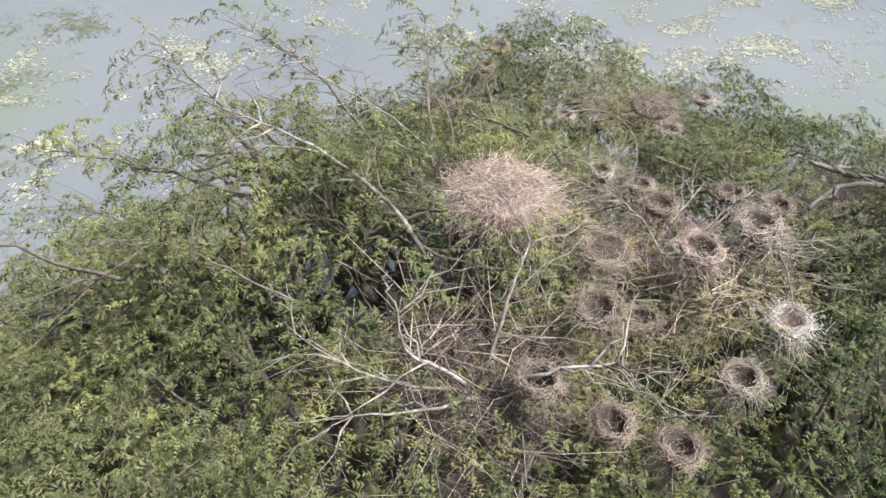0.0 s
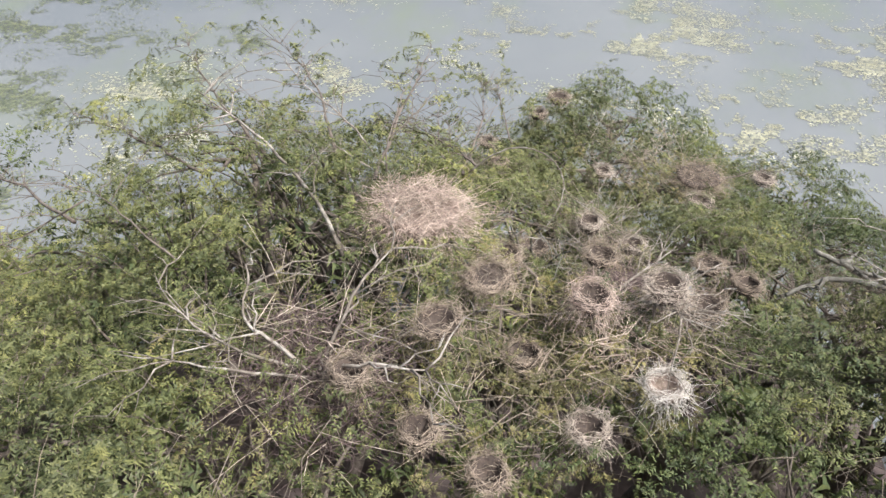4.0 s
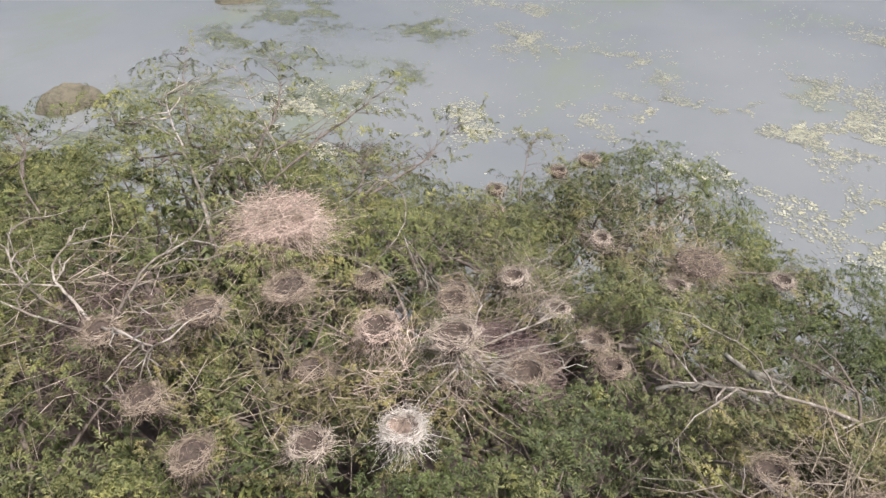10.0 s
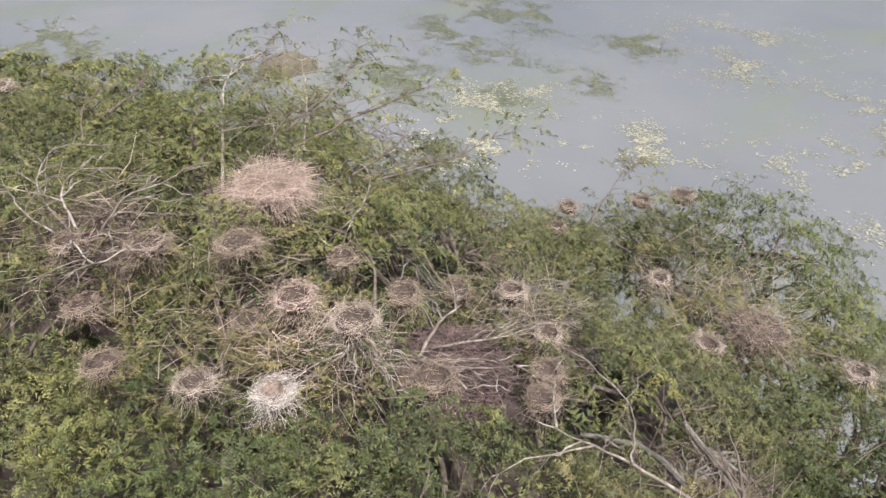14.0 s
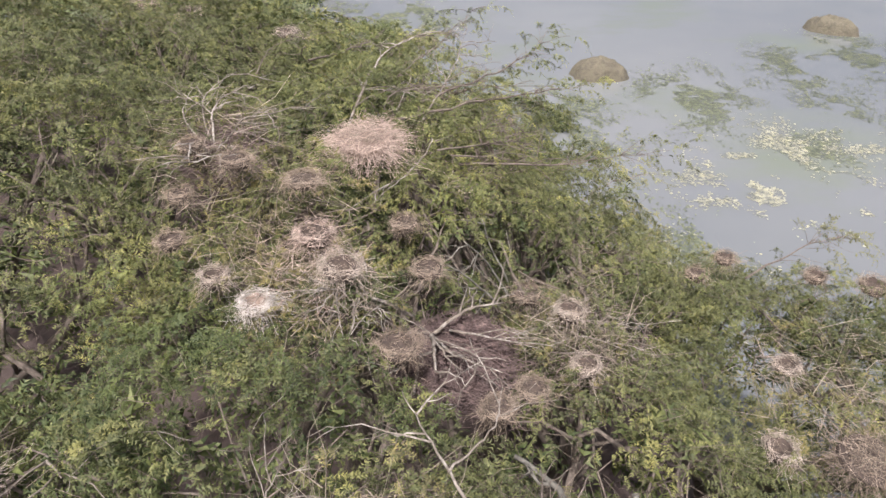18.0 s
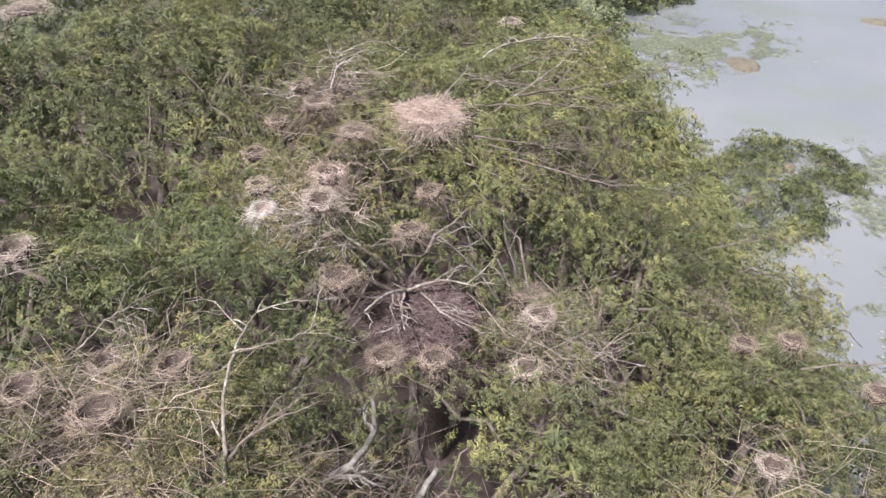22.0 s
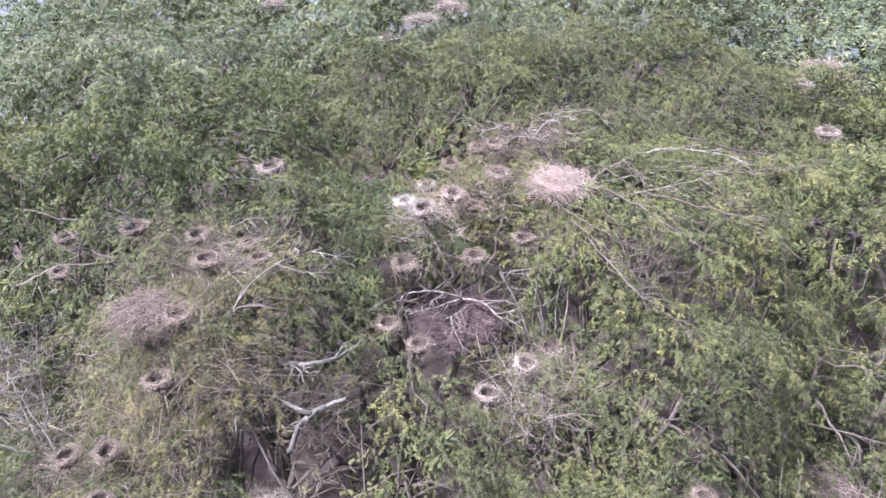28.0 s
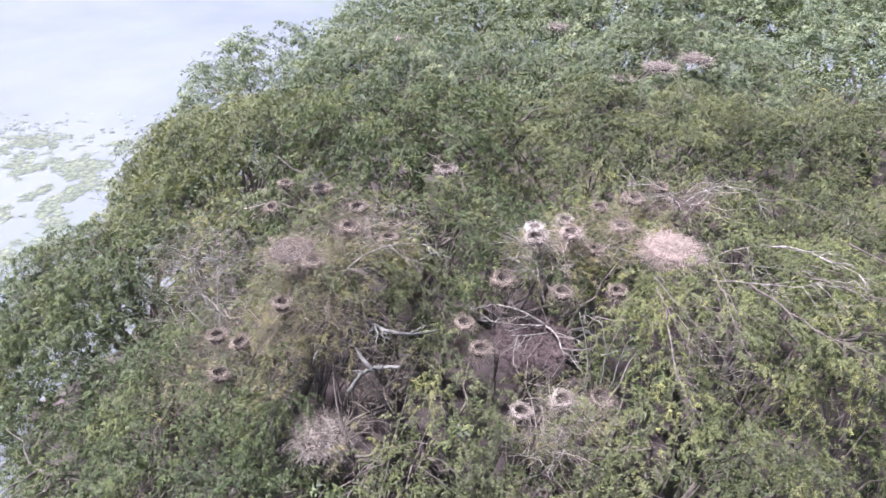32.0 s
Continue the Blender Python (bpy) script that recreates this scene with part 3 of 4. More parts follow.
nest(6.78, 5.05, 0.48, STICK_BROWN, BROWN, thick=0.14, sticks=220, z=7.75)
nest(4.70, 1.95, 0.26, STICK_GREY, GREY)
nest(6.85, 3.38, 0.24, STICK_BROWN, BROWN, z=8.05)
nest(6.65, 5.95, 0.21, STICK_BROWN, BROWN, z=7.3, thick=0.2)
nest(7.93, 6.05, 0.21, STICK_BROWN, BROWN, z=6.42, thick=0.2)
nest(7.43, 6.15, 0.21, STICK_BROWN, BROWN, z=6.45, thick=0.2)
nest(7.53, 6.78, 0.21, STICK_BROWN, BROWN, z=6.28, thick=0.2)
nest(5.70, 7.15, 0.46, STICK_GREY, "broad grey stick nest on a low crown", z=5.75, sticks=380, thick=0.2, drop=0.5, deep=0.35)
nest(8.05, 2.40, 0.191, STICK_BROWN, BROWN)
nest(8.15, 2.95, 0.191, STICK_BROWN, BROWN)
# nests on crowns farther off
nest(1.25, -3.3, 0.32, STICK_GREY, GREY)
nest(0.40, -3.5, 0.36, STICK_GREY, GREY)
nest(-0.5, -3.9, 0.38, STICK_GREY, GREY)
nest(-10.3, -1.1, 0.6, STICK_PINK, BIG)
nest(-7.9, 0.4, 0.306, STICK_GREY, GREY)
nest(-6.8, 2.6, 0.306, STICK_GREY, GREY)
nest(7.6, -5.6, 0.267, STICK_GREY, GREY)
nest(3.3, -10.4, 0.36, STICK_GREY, GREY)


# ---- trees ----
def spray_shape(seed, pinnae=13, pairs=3, broad=1.15):
    """One leafy spray: a drooping shoot along x, hung with small feather leaves, each a row of narrow leaflets."""
    rng = np.random.RandomState(seed)
    s = np.linspace(0, 1, 5)
    path = np.stack([0.42 * s, 0.06 * rng.normal() * s ** 2, 0.05 * np.sin(s * 2.4) - 0.17 * s ** 2], -1)
    pieces = []
    for k in range(pinnae):
        u = min(1.0, 0.08 + 0.92 * (k + rng.uniform(-0.4, 0.4)) / (pinnae - 1))
        base = np.array([np.interp(u, s, path[:, c]) for c in range(3)])
        yaw = (1 if k % 2 else -1) * rng.uniform(0.2, 1.5)
        dip = rng.uniform(-1.1, 0.35)
        d = np.array([math.cos(yaw) * math.cos(dip), math.sin(yaw) * math.cos(dip), math.sin(dip)])
        flat = np.cross(d, [0, 0, 1.0]) + rng.normal(0, 0.45, 3)
        flat -= d * np.dot(flat, d)
        flat /= np.linalg.norm(flat)
        up = np.cross(flat, d)
        length = rng.uniform(0.06, 0.115) * broad ** 0.5
        for i in range(pairs):
            w = (i + 0.5) / pairs
            at = base + d * length * w - up * 0.045 * w * w
            for sgn in (-1, 1):
                reach = 0.030 * broad * (1.1 - 0.6 * abs(w - 0.4)) * rng.uniform(0.7, 1.3)
                tip = at + flat * sgn * reach + d * reach * rng.uniform(0.35, 0.95) - up * reach * rng.uniform(0.0, 0.6)
                half = d * 0.0088 * broad
                pieces.append(np.stack([at - half, at + half, tip]))
    verts = np.concatenate(pieces)
    return verts, np.arange(len(verts)).reshape(-1, 3)


SPRAYS = [spray_shape(100 + k) for k in range(12)]
SPRAYS_MID = [spray_shape(300 + k, 12, 3, 1.40) for k in range(10)]
SPRAYS_FAR = [spray_shape(200 + k, 11, 2, 2.0) for k in range(8)]
SPRAYS_DEEP = [spray_shape(250 + k, 9, 2, 2.5) for k in range(6)]
FINE = (*range(10), 12, 13, 16, 34, 36, 40)


def turned(points, yaw, tip, roll, size, at):
    """Many copies of a shape: turned, tipped, rolled, scaled and set down."""
    k = len(yaw)
    cy, sy, ct, st, cr, sr = np.cos(yaw), np.sin(yaw), np.cos(tip), np.sin(tip), np.cos(roll), np.sin(roll)
    zero, one = np.zeros(k), np.ones(k)
    rz = np.stack([cy, -sy, zero, sy, cy, zero, zero, zero, one], -1).reshape(k, 3, 3)
    ry = np.stack([ct, zero, -st, zero, one, zero, st, zero, ct], -1).reshape(k, 3, 3)
    rx = np.stack([one, zero, zero, zero, cr, -sr, zero, sr, cr], -1).reshape(k, 3, 3)
    m = rz @ ry @ rx * size[:, None, None]
    return np.einsum("kij,nj->kni", m, points) + at[:, None]


def openness(x, y):
    """One where leaves may grow, nought in the gaps."""
    keep = np.ones(np.shape(x))
    for cx, cy, r in GAPS:
        d = np.hypot(x - cx, y - cy) / (r * (1 + 0.6 * FC(x, y, 0.5)))
        keep = np.minimum(keep, np.clip((d - 0.85) * 4, 0, 1))
    for cx, cy, r, left in SPARSE:
        d = np.hypot(x - cx, y - cy) / (r * (1 + 0.8 * FC(x, y, 0.7)))
        keep = keep * (left + (1 - left) * np.clip((d - 0.7) * 2.5, 0, 1))
    return keep


def crown_points(index, count, rng, hang=0.17):
    cx, cy, r, top, drop, _, _ = CROWNS[index]
    a, d = rng.uniform(0, 2 * np.pi, count), r * 1.14 * np.sqrt(rng.rand(count))
    x, y = cx + d * np.cos(a), cy + d * np.sin(a)
    z, owner = canopy(x, y)
    thin = 0.5 + 1.1 * FB(x + 40, y, 0.9) + 0.7 * FC(x, y + 30, 0.45)
    zx, zy = canopy(x + 0.25, y)[0], canopy(x, y + 0.25)[0]
    slope = np.where((zx > 0) & (zy > 0), np.hypot(zx - z, zy - z) / 0.25, 1.5)
    steep = np.minimum(np.sqrt(1 + slope ** 2), 2.6) / 2.6
    ok = (owner == index) & (z > 0) & (rng.rand(count) < openness(x, y) * steep) & (thin > -0.06)
    x, y, z, far = x[ok], y[ok], z[ok], d[ok]
    rim = np.clip((far / r - 0.6) / 0.4, 0, 1)
    depth = np.where(rng.rand(len(x)) < 0.72, rng.exponential(hang, len(x)), rng.uniform(0.2, 1.3, len(x))) - 0.12 + rim * rng.rand(len(x)) * 1.6
    shallow = np.hypot(x - 2.2, y - 6.2) < 2.3
    depth = np.where(shallow, np.minimum(depth, 0.1 + 0.3 * rng.rand(len(x))), depth)
    for nx, ny, nr, nz in CLEAR:
        d = np.hypot(x - nx, y - ny)
        z = np.where(d < nr + 0.5, np.minimum(z, nz + 0.02 + np.maximum(d - 1.2 * nr, 0) * 0.6), z)
    z = np.maximum(z - depth, 0.35)
    for nx, ny, nr, nz in CLEAR:
        over = (np.hypot(x - nx, y - ny) < nr + 0.1) & (z > nz - 0.32)
        z = np.where(over, nz - 0.32 - rng.rand(len(x)) * 0.3, z)
    return x, y, z, np.arctan2(y - cy, x - cx), rim


def off_nests(a, b):
    """True for each stick from a to b that lies across no nest."""
    ok = np.ones(len(a), bool)
    for s in (0.0, 0.35, 0.7, 1.0):
        p = a + (b - a) * s
        for nx, ny, nr, nz in CLEAR:
            ok &= ~((np.hypot(p[:, 0] - nx, p[:, 1] - ny) < nr * 1.05) & (p[:, 2] > nz - 0.16))
    return ok


def branchlets(x, y, z, out, rim, size, rng, each=5):
    """From each point a drooping branchlet that grows outward: five sprays, four to the sides by turns and one at the tip."""
    k = len(x)
    along = out + rng.normal(0, 0.75, k)
    reach = size * rng.uniform(0.5, 1.0, k)
    droop = rng.uniform(0.05, 0.45, k) + 0.35 * rim
    px, py, pz, yaw, tip = [], [], [], [], []
    for j in range(each):
        f = j / (each - 1)
        px.append(x + np.cos(along) * reach * (f - 0.3))
        py.append(y + np.sin(along) * reach * (f - 0.3))
        pz.append(z + reach * (0.10 * f - droop * f ** 2) + rng.normal(0, 0.015, k))
        side = 0.0 if j == each - 1 else (1 if j % 2 else -1)
        yaw.append(along + side * rng.uniform(0.35, 1.1, k) + rng.normal(0, 0.15, k))
        tip.append(0.05 - droop * f * 1.3 + rng.normal(0, 0.16, k))
    px, py, pz, yaw, tip = (np.concatenate(a) for a in (px, py, pz, yaw, tip))
    for nx, ny, nr, nz in CLEAR:
        over = (np.hypot(px - nx, py - ny) < nr + 0.12) & (pz > nz - 0.3)
        pz = np.where(over, nz - 0.32 - rng.rand(len(px)) * 0.3, pz)
    return px, py, np.maximum(pz, 0.3), yaw, tip


def tree(index, leaf, label):
    rng = np.random.RandomState(500 + index)
    cx, cy, r, top, drop, density, size = CROWNS[index]
    near = density > 20
    base = empty("tree", (cx, cy, float(bank(cx, cy)) - 0.1))
    tagged(base, label, "tree", "trees of the drowned grove")
    o = np.array(base.location)
    # trunk, leaning and forked low
    fork = np.array([cx + rng.normal(0, 0.25), cy + rng.normal(0, 0.25), top * 0.36])
    v, t = tube(bent(o + [0, 0, -0.3], fork, 6, 0, 0.05, rng) - o, np.linspace(0.24, 0.16, 6) * (1 + r / 12), 9)
    child("trunk", mesh_from("trunk", v, t, BARK, True), base)
    limbs = 7 if near else 5
    for k in range(limbs):
        a = k * 2 * math.pi / limbs + rng.normal(0, 0.25)
        reach = r * rng.uniform(0.45, 0.8)
        ex, ey = cx + reach * math.cos(a), cy + reach * math.sin(a)
        ez = float(domes(ex, ey).max()) - rng.uniform(0.6, 1.0)
        if ez < 1:
            continue
        line = bent(fork, (ex, ey, ez), 8, rng.uniform(0.1, 0.5), 0.08, rng)
        roof = domes(line[:, 0], line[:, 1]).max(0)
        line[:, 2] = np.where(roof > 0, np.minimum(line[:, 2], np.maximum(roof - 0.6, 0.5)), line[:, 2])
        pieces = [tube(line - o, np.linspace(0.10, 0.022, 8) * (1 + r / 14), 6)]
        for c in range(6 if near else 3):
            i = rng.randint(3, 8)
            sa = a + rng.normal(0, 0.9)
            tip = line[i] + np.array([math.cos(sa), math.sin(sa), 0]) * rng.uniform(0.6, 1.4)
            tip[2] = max(float(domes(tip[0], tip[1]).max()) - rng.uniform(0.25, 0.6), line[i][2] - 0.3)
            pieces.append(tube(bent(line[i], tip, 6, 0.1, 0.05, rng) - o, np.linspace(0.03, 0.006, 6), 5))
        v, t = join(pieces)
        child("limb", mesh_from("limb", v, t, BARK, True), base)
    # bare twigs among the leaves
    count = int(density * (4.5 if index in (7, 15, 33) else 2.4 if near else 0.7) * math.pi * r * r)
    x, y, z, out, rim = crown_points(index, count, rng, 0.35)
    k = len(x)
    a = out + rng.normal(0, 1.1, k)
    e = rng.uniform(-0.25, 0.6, k)
    ln = rng.uniform(0.18, 0.65, k) * (0.75 + 0.25 * size)
    start = np.stack([x, y, z - 0.12], -1)
    stop = start + np.stack([np.cos(a) * np.cos(e), np.sin(a) * np.cos(e), np.sin(e)], -1) * ln[:, None]
    ok = off_nests(start, stop)
    start, stop, k = start[ok], stop[ok], int(ok.sum())
    v, t = many_sticks(start - o, stop - o, rng.uniform(0.0022, 0.0065, k) * size, rng.uniform(0.001, 0.002, k) * size, rng, 0.14, 2 if index in FINE else 1)
    child("twig_tangle", mesh_from("twig_tangle", v, t, TWIG), base, "grey-brown leafless twigs", "stuff")
    # leaves deeper in the crown, with the shade of the gaps in their colour
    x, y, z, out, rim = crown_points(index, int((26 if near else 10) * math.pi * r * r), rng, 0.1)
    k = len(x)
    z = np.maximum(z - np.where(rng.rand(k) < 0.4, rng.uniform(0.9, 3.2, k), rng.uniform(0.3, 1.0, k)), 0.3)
    pieces = []
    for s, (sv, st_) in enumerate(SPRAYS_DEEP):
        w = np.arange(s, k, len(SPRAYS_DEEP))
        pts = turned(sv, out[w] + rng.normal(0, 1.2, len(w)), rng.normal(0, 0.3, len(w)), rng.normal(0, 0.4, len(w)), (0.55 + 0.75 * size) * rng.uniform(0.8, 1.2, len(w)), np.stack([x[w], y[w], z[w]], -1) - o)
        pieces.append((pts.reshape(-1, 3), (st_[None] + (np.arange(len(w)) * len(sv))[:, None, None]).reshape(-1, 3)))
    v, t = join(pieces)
    child("inner_foliage", mesh_from("inner_foliage", v, t, LEAF_DARK), base, "leaves inside the crown, coloured dark for the shade there", "stuff")
    # the leaves
    shapes = SPRAYS if index in FINE else SPRAYS_MID if density >= 24 else SPRAYS_FAR
    count = int(density * math.pi * r * r * (3.4 if index in (12, 13) else 4.2 if index in FINE else 2.3 if density >= 24 else 2.0))
    if density >= 24:
        x, y, z, yaw, tip = branchlets(*crown_points(index, count // 5, rng), size, rng)
        k = len(x)
    else:
        x, y, z, out, rim = crown_points(index, count, rng)
        k = len(x)
        yaw = out + rng.normal(0, 1.0, k)
        tip = rng.normal(0.12, 0.3, k) - rim * 0.5
    roll = rng.normal(0, 0.35, k)
    big = size * rng.uniform(0.7, 1.25, k)
    pick = rng.randint(0, len(shapes), k)
    pieces = []
    for s, (sv, st_) in enumerate(shapes):
        w = np.where(pick == s)[0]
        if len(w) == 0:
            continue
        pts = turned(sv, yaw[w], tip[w], roll[w], big[w], np.stack([x[w], y[w], z[w]], -1) - o)
        tri = (st_[None] + (np.arange(len(w)) * len(sv))[:, None, None]).reshape(-1, 3)
        pieces.append((pts.reshape(-1, 3), tri))
    v, t = join(pieces)
    child("crown", mesh_from("crown", v, t, leaf), base, "feathery green leaves in drooping sprays", "stuff")
    return base


def dead_limb(index, points, r0, r1, twigs=8, mat=None, seed=1):
    """A bare limb of a tree along a few points, with forked side twigs."""
    rng = np.random.RandomState(seed)
    base = TREES[index]
    o = np.array(base.location)
    pts = np.array(points, float)
    s = np.linspace(0, len(pts) - 1, 4 * len(pts))
    line = np.stack([np.interp(s, np.arange(len(pts)), pts[:, c]) for c in range(3)], -1)
    for _ in range(4):
        line[1:-1] = (line[:-2] + 2 * line[1:-1] + line[2:]) / 4
    line += rng.normal(0, 0.006, line.shape)
    pieces = [tube(line - o, np.linspace(r0, r1, len(line)) * 0.55, 7)]
    way = pts[-1] - pts[0]
    for k in range(twigs):
        i = rng.randint(len(line) // 4, len(line))
        local = line[min(i, len(line) - 1)] - line[max(i - 2, 0)]
        yaw = math.atan2(local[1], local[0]) + rng.choice([-1, 1]) * rng.uniform(0.3, 1.2)
        ln = rng.uniform(0.25, 0.75)
        lift = rng.uniform(-0.3, 0.35)
        end = line[i] + np.array([math.cos(yaw), math.sin(yaw), lift]) * ln
        side = bent(line[i], end, 5, 0.03, 0.02, rng)
        thick = max(r1 * 0.8, min(r0 * 0.3, 0.010))
        pieces.append(tube(side - o, np.linspace(thick, 0.003, 5), 4))
        for c in range(3):
            j = rng.randint(1, 5)
            y2 = yaw + rng.choice([-1, 1]) * rng.uniform(0.4, 1.1)
            e2 = side[j] + np.array([math.cos(y2), math.sin(y2), rng.uniform(-0.3, 0.5)]) * ln * rng.uniform(0.25, 0.55)
            pieces.append(tube(bent(side[j], e2, 4, 0.01, 0.01, rng) - o, np.linspace(thick * 0.5, 0.002, 4), 3))
    v, t = join(pieces)
    return child("dead_limb", mesh_from("dead_limb", v, t, mat or DEAD, True), base, "bleached leafless limb")


def thicket(index, x, y, r, count, mat=None, seed=1, lift=0.0, leaves=0, longest=0.85):
    """A patch of dry bare twigs in a crown."""
    rng = np.random.RandomState(seed)
    base = TREES[index]
    o = np.array(base.location)
    a, d = rng.uniform(0, 2 * np.pi, count), r * rng.rand(count) ** 0.6
    px, py = x + d * np.cos(a), y + d * np.sin(a)
    z = domes(px, py).max(0)
    ok = z > 0
    px, py, z = px[ok], py[ok], z[ok] + lift - rng.exponential(0.16, ok.sum())
    k = len(px)
    yaw, e, ln = rng.uniform(0, 2 * np.pi, k), rng.normal(0.06, 0.3, k), rng.uniform(0.15, longest, k)
    start = np.stack([px, py, z], -1)
    stop = start + np.stack([np.cos(yaw) * np.cos(e), np.sin(yaw) * np.cos(e), np.sin(e)], -1) * ln[:, None]
    ok = off_nests(start, stop)
    start, stop, k = start[ok], stop[ok], int(ok.sum())
    v, t = many_sticks(start - o, stop - o, rng.uniform(0.002, 0.0060, k), rng.uniform(0.0010, 0.0022, k), rng, 0.1, 2)
    child("dry_thicket", mesh_from("dry_thicket", v, t, mat or TWIG_PALE), base, "pale leafless twigs", "stuff")
    if leaves:
        a, d = rng.uniform(0, 2 * np.pi, leaves), r * 1.15 * rng.rand(leaves) ** 0.5
        px, py = x + d * np.cos(a), y + d * np.sin(a)
        z = domes(px, py).max(0) - rng.exponential(0.12, leaves)
        for nx, ny, nr, nz in CLEAR:
            z = np.where(np.hypot(px - nx, py - ny) < nr + 0.16, np.minimum(z, nz - 0.3), z)
        w = np.where(z > 1)[0]
        sv, st_ = SPRAYS[seed % len(SPRAYS)]
        pts = turned(sv, rng.uniform(0, 6.3, len(w)), rng.normal(0, 0.35, len(w)), rng.normal(0, 0.4, len(w)), rng.uniform(0.4, 0.75, len(w)), np.stack([px[w], py[w], z[w]], -1) - o)
        tri = (st_[None] + (np.arange(len(w)) * len(sv))[:, None, None]).reshape(-1, 3)
        child("dry_leaves", mesh_from("dry_leaves", pts.reshape(-1, 3), tri, LEAF_DRY), base, "drying yellow-green leaves", "stuff")


def leafy_branch(index, points, radius, sprays, leaf, seed, size=0.8):
    """A slender branch that stands out of a crown, with leaf sprays along its outer half."""
    rng = np.random.RandomState(seed)
    base = TREES[index]
    o = np.array(base.location)
    pts = np.array(points, float)
    s = np.linspace(0, len(pts) - 1, 4 * len(pts))
    line = np.stack([np.interp(s, np.arange(len(pts)), pts[:, c]) for c in range(3)], -1) + rng.normal(0, 0.015, (4 * len(pts), 3))
    pieces = [tube(line - o, np.linspace(radius, 0.003, len(line)), 5)]
    at, yaw = [], []
    for k in range(sprays):
        i = int(len(line) * rng.uniform(0.3, 1.0))
        i = min(i, len(line) - 1)
        head = line[min(i + 1, len(line) - 1)] - line[max(i - 1, 0)]
        y = math.atan2(head[1], head[0]) + rng.normal(0, 0.8)
        end = line[i] + np.array([math.cos(y), math.sin(y), rng.uniform(-0.3, 0.4)]) * rng.uniform(0.1, 0.5)
        pieces.append(tube(bent(line[i], end, 4, 0.02, 0.01, rng) - o, np.linspace(0.005, 0.002, 4), 3))
        at.append(end)
        yaw.append(y)
    v, t = join(pieces)
    limb = child("leafy_limb", mesh_from("leafy_limb", v, t, BARK, True), base)
    sv, st_ = SPRAYS[seed % len(SPRAYS)]
    k = len(at)
    pts = turned(sv, np.array(yaw), rng.normal(0, 0.35, k), rng.normal(0, 0.4, k), size * rng.uniform(0.7, 1.2, k), np.array(at) - o)
    tri = (st_[None] + (np.arange(k) * len(sv))[:, None, None]).reshape(-1, 3)
    child("foliage", mesh_from("foliage", pts.reshape(-1, 3), tri, leaf), limb, kind="stuff")
    return limb


TREES = []
for n in range(len(CROWNS)):
    # crowns 18 to 32, farther off, get the leaf with haze in its colour
    leaf = LEAF_HAZE if 18 <= n <= 32 else LEAF_DARK if n in (1, 6, 7, 8, 9, 11, 15, 36, 40) else LEAF_MID if n in (2, 3, 4, 5, 12, 13, 16, 34, 38, 39, 41, 42) else LEAF_OLIVE if n == 35 else LEAF
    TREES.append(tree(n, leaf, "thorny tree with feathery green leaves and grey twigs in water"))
# ---- bare limbs and dry thickets ----
dead_limb(0, [(-0.15, 4.2, 7.9), (-0.39, 4.37, 8.3), (-0.91, 4.6, 8.65), (-1.37, 4.82, 8.74), (-2.15, 5.34, 8.7)], 0.042, 0.008, 11, seed=2)
dead_limb(0, [(-0.1, 5.2, 8.25), (-0.56, 5.5, 8.5), (-1.07, 5.71, 8.66), (-1.4, 5.85, 8.92)], 0.022, 0.005, 10, seed=3)
dead_limb(0, [(0.1, 4.75, 8.5), (0.08, 4.85, 8.74), (-0.08, 5.7, 8.7), (-0.22, 6.75, 8.6)], 0.016, 0.005, 5, BARK, seed=4)
dead_limb(0, [(-1.0, 3.1, 8.55), (-1.4, 3.2, 8.75), (-1.75, 3.4, 8.75), (-2.25, 3.65, 8.6)], 0.016, 0.005, 5, BARK, seed=5)
dead_limb(0, [(-2.2, 3.6, 8.5), (-2.7, 3.4, 8.2), (-3.6, 3.7, 7.6)], 0.016, 0.006, 5, BARK, seed=6)
dead_limb(0, [(0.25, 2.75, 8.0), (0.0, 2.7, 8.35), (-0.25, 2.7, 8.5), (-0.3, 3.0, 8.65)], 0.032, 0.01, 5, seed=7)
dead_limb(0, [(0.25, 2.75, 8.0), (-0.3, 2.5, 8.45), (-0.65, 2.6, 8.55), (-1.0, 2.85, 8.6)], 0.026, 0.005, 5, seed=8)
dead_limb(0, [(0.25, 2.75, 8.0), (0.0, 2.35, 8.4), (-0.4, 2.3, 8.45), (-1.0, 2.25, 8.4)], 0.026, 0.005, 4, seed=9)
dead_limb(0, [(0.25, 2.75, 8.0), (0.6, 2.6, 8.45), (1.1, 2.7, 8.4)], 0.035, 0.01, 6, seed=10)
dead_limb(0, [(0.25, 2.75, 8.0), (0.45, 3.15, 8.6), (0.6, 3.5, 8.7)], 0.03, 0.01, 6, seed=11)
dead_limb(0, [(-0.1, 4.9, 8.4), (-0.75, 5.1, 8.55), (-1.5, 5.1, 8.55)], 0.012, 0.004, 5, seed=12)
dead_limb(0, [(0.75, 5.5, 8.2), (0.45, 6.1, 8.0), (0.15, 6.6, 7.75)], 0.02, 0.005, 9, BARK, seed=13)
dead_limb(3, [(2.30, 5.2, 6.9), (2.7, 5.2, 7.15), (3.15, 5.2, 7.2)], 0.05, 0.02, 4, seed=14)
dead_limb(3, [(2.30, 5.2, 6.9), (2.1, 5.6, 7.1), (1.95, 6.0, 7.0)], 0.04, 0.015, 4, seed=15)
dead_limb(3, [(2.30, 5.2, 6.9), (2.75, 5.4, 7.0), (3.3, 5.8, 7.3)], 0.035, 0.01, 4, seed=16)
